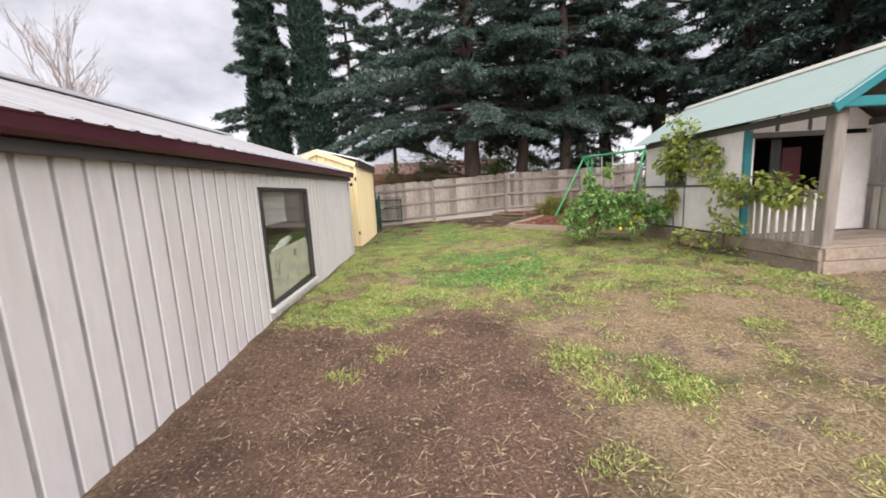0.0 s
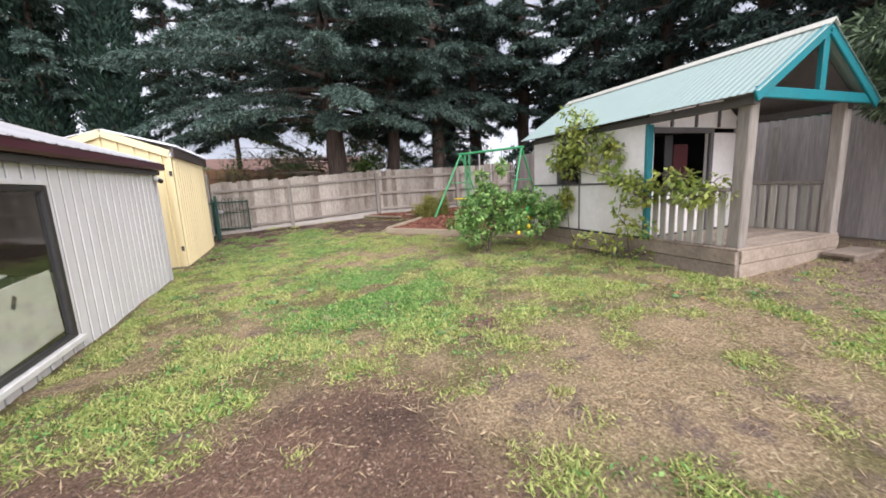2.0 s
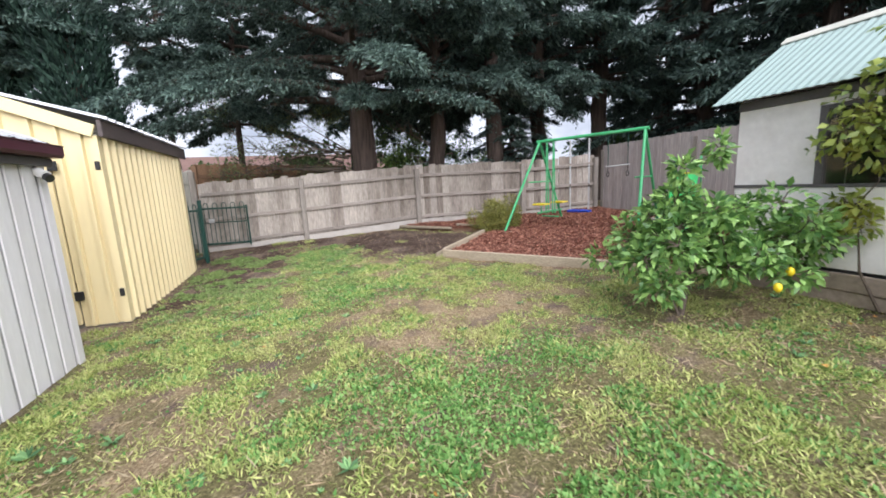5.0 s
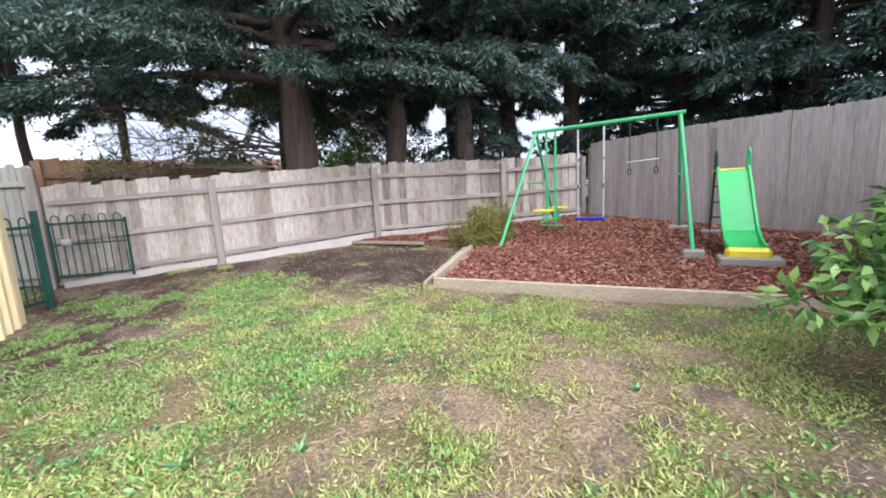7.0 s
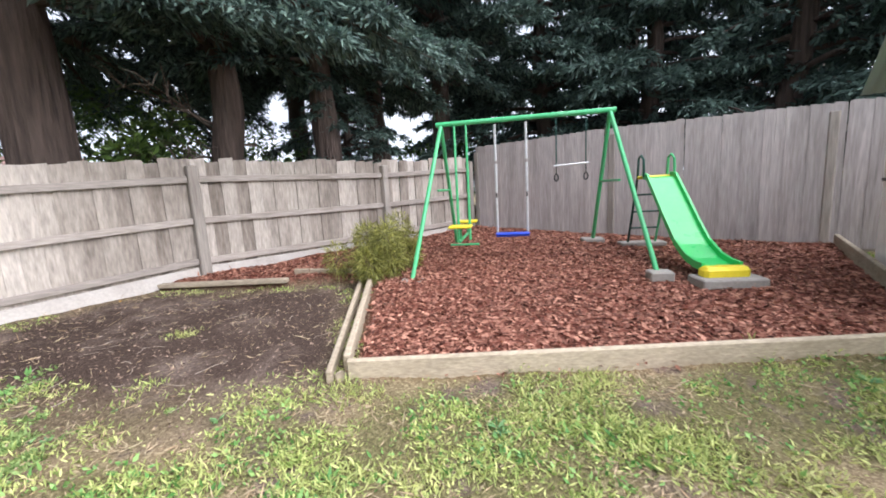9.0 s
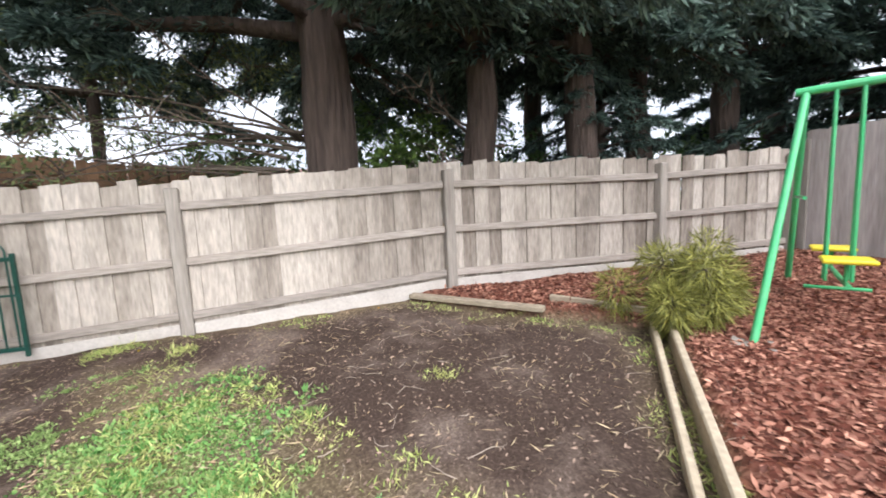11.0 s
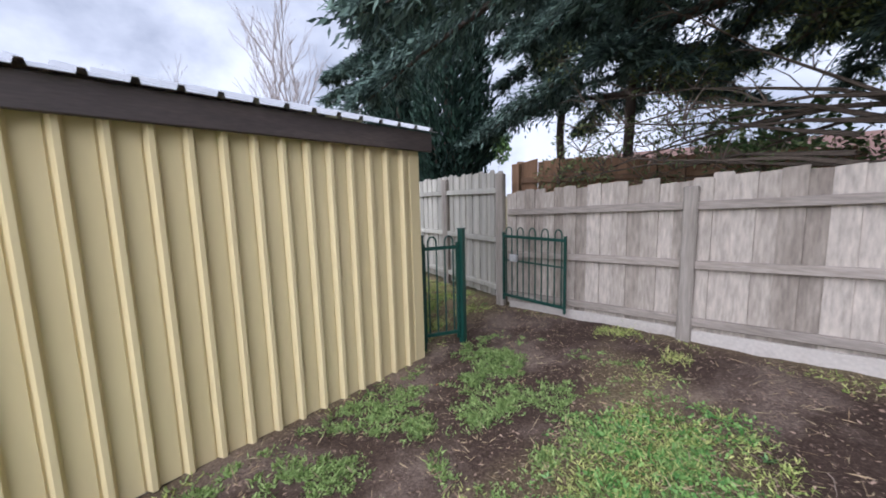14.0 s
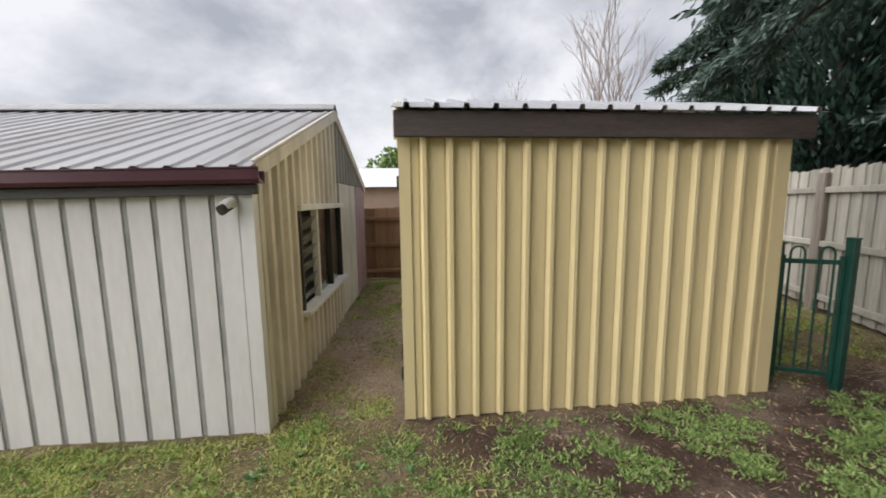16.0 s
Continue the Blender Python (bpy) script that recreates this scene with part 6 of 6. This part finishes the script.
stuff("bark_chips", leaves_mesh("chips", np.stack([x, y, z + 0.006], -1), w, rng.uniform(0.025, 0.07, len(x)), rng.uniform(0.012, 0.03, len(x)), 0.2, rng), M_CHIP, "red-brown bark chips in the play bed", "bark")
x, y, z, rng = scatter(240000, 109, lambda x, y: np.clip(cover(x, y)[2] + 0.5 * cover(x, y)[1] + 0.35 * cover(x, y)[3], 0, 1))
w = np.concatenate([rng.normal(0, 1, (len(x), 2)), rng.uniform(-0.25, 0.3, (len(x), 1))], 1)
stuff("mulch_crumbs", leaves_mesh("crumbs", np.stack([x, y, z + 0.003], -1), w, rng.uniform(0.008, 0.038, len(x)), rng.uniform(0.006, 0.016, len(x)), 0.25, rng), M_CRUMB, "brown mulch crumbs and soil clods", "mulch")
x, y, z, rng = scatter(9000, 111, lambda x, y: 0.5 * np.exp(-((x - 3.9) / 0.6) ** 2) * (y > 4.6) * (y < 7.6) + 0.004)
w = np.concatenate([rng.normal(0, 1, (len(x), 2)), rng.uniform(-0.1, 0.2, (len(x), 1))], 1)
stuff("fallen_leaves", leaves_mesh("fallen", np.stack([x, y, z + 0.01], -1), w, rng.uniform(0.03, 0.06, len(x)), rng.uniform(0.015, 0.03, len(x)), 0.2, rng), M_FALLEN, "fallen yellow and orange leaves by the cubby", "leaves")
# tufts that stand alone in the mulch and along the edges
TUFTS = [(-0.35, 3.95, 1.0), (-0.62, 3.65, 1.0), (0.1, 4.3, 0.6), (1.15, 3.2, 1.2), (1.62, 3.05, 0.9), (2.05, 2.3, 0.9), (2.4, 2.3, 0.9), (1.55, 4.1, 0.7), (2.2, 11.2, 1.3), (3.0, 10.2, 1.3), (3.6, 9.3, 1.4), (0.3, 14.6, 0.9), (-0.35, 15.0, 1.3), (2.0, 13.0, 0.8), (1.55, 12.4, 0.9), (2.9, 12.0, 0.7), (0.9, 2.5, 0.8)]
rng = np.random.RandomState(7)
tx = np.concatenate([a + rng.normal(0, 0.06 * s, int(26 * s)) for a, b, s in TUFTS])
rng = np.random.RandomState(8)
ty = np.concatenate([b + rng.normal(0, 0.06 * s, int(26 * s)) for a, b, s in TUFTS])
stuff("weed_tufts", blades(tx, ty, surface_z(tx, ty), rng, 6, 0.055, 0.007, 0.8, 0.02), M_GRASS, "scattered green weed tufts in bare soil", "weeds")


M_ROSETTE = material("broad_weed_leaf", (0.13, 0.29, 0.12), 0.55, vary=0.15, grain=5, stain=2.0, bump=0, per_island=0.35, tone=(0.24, 0.40, 0.16), trans=0.3, spec=0.3)
x, y, z, rng = scatter(5200, 113, lambda x, y: np.clip(g_at(x, y) * 1.2 - 0.15, 0, 1) * (fractal(x, y, 1.0, 52) > 0.44) * (y > 4.5) * (y < 14.2) * 0.5)
many = 11
turn = rng.uniform(0, math.tau, len(x) * many)
big = np.repeat(rng.gamma(4.0, 0.007, len(x)) + 0.010, many)
w = np.stack([np.cos(turn), np.sin(turn), rng.uniform(0.15, 0.7, len(turn))], -1)
stuff("lawn_rosettes", leaves_mesh("rosettes", np.repeat(np.stack([x, y, z + 0.006], -1), many, 0), w, big, big * rng.uniform(0.28, 0.42, len(turn)), 0.15, rng), M_ROSETTE, "flat broad-leaved weed rosettes in the lawn", "weeds")


# small rosettes and cushions of weed on the dark soil by the yellow shed
rng = np.random.RandomState(19)
cx_, cy_ = rng.uniform(-1.6, 1.7, 5200), rng.uniform(9.9, 14.6, 5200)
ok = (inside(WEEDY, cx_, cy_) + rng.normal(0, 0.25, 5200) > 0) & (fractal(cx_, cy_, 0.32, 33) + rng.normal(0, 0.05, 5200) > 0.525) & ~((cx_ < -1.55) & (cy_ > 10.7))
WX_C, WY_C = cx_[ok], cy_[ok]
reach = rng.gamma(2.5, 0.010, len(WX_C))
many = 9
tx = np.repeat(WX_C, many) + rng.normal(0, 1, len(WX_C) * many) * np.repeat(reach, many)
ty = np.repeat(WY_C, many) + rng.normal(0, 1, len(WX_C) * many) * np.repeat(reach, many)
keep = tx > -1.66
tx, ty = tx[keep], ty[keep]
M_WEED = material("cushion_weed_leaf", (0.21, 0.33, 0.10), 0.7, vary=0.15, grain=5, stain=3.0, bump=0, per_island=0.4, tone=(0.30, 0.39, 0.15), trans=0.3, spec=0.2)
stuff("cushion_weeds", blades(tx, ty, surface_z(tx, ty), rng, 4, 0.034, 0.012, 1.2, 0.014), M_WEED, "small cushions of olive-green weed on dark soil", "weeds")
# dry roots and fibres lying on the soil
rng = random.Random(23)
fib = bmesh.new()
for _ in range(150):
    p = Vector((rng.uniform(0.0, 3.3), rng.uniform(11.2, 14.4), 0))
    if float(inside(SOIL, np.array([p.x]), np.array([p.y]))[0]) < 0.05:
        continue
    a, pts = rng.uniform(0, math.tau), []
    length = rng.uniform(0.04, 0.2)
    for k in range(6):
        pts.append((p.x, p.y, float(surface_z(np.array([p.x]), np.array([p.y]))[0]) + 0.004 + rng.uniform(0, 0.006)))
        a += rng.uniform(-0.5, 0.5)
        p = p + Vector((math.cos(a), math.sin(a), 0)) * length / 5
    r = rng.uniform(0.001, 0.003)
    tube(pts, [r, r, r * 0.9, r * 0.8, r * 0.6, r * 0.3], 4, fib, cap=False)
M_ROOT = material("dry_root", (0.36, 0.29, 0.235), 0.9, vary=0.3, bump=0)
fm = bpy.data.meshes.new("root_fibres")
fib.to_mesh(fm)
fib.free()
stuff("root_fibres", fm, M_ROOT, "pale dry roots and fibres on bare soil", "roots")
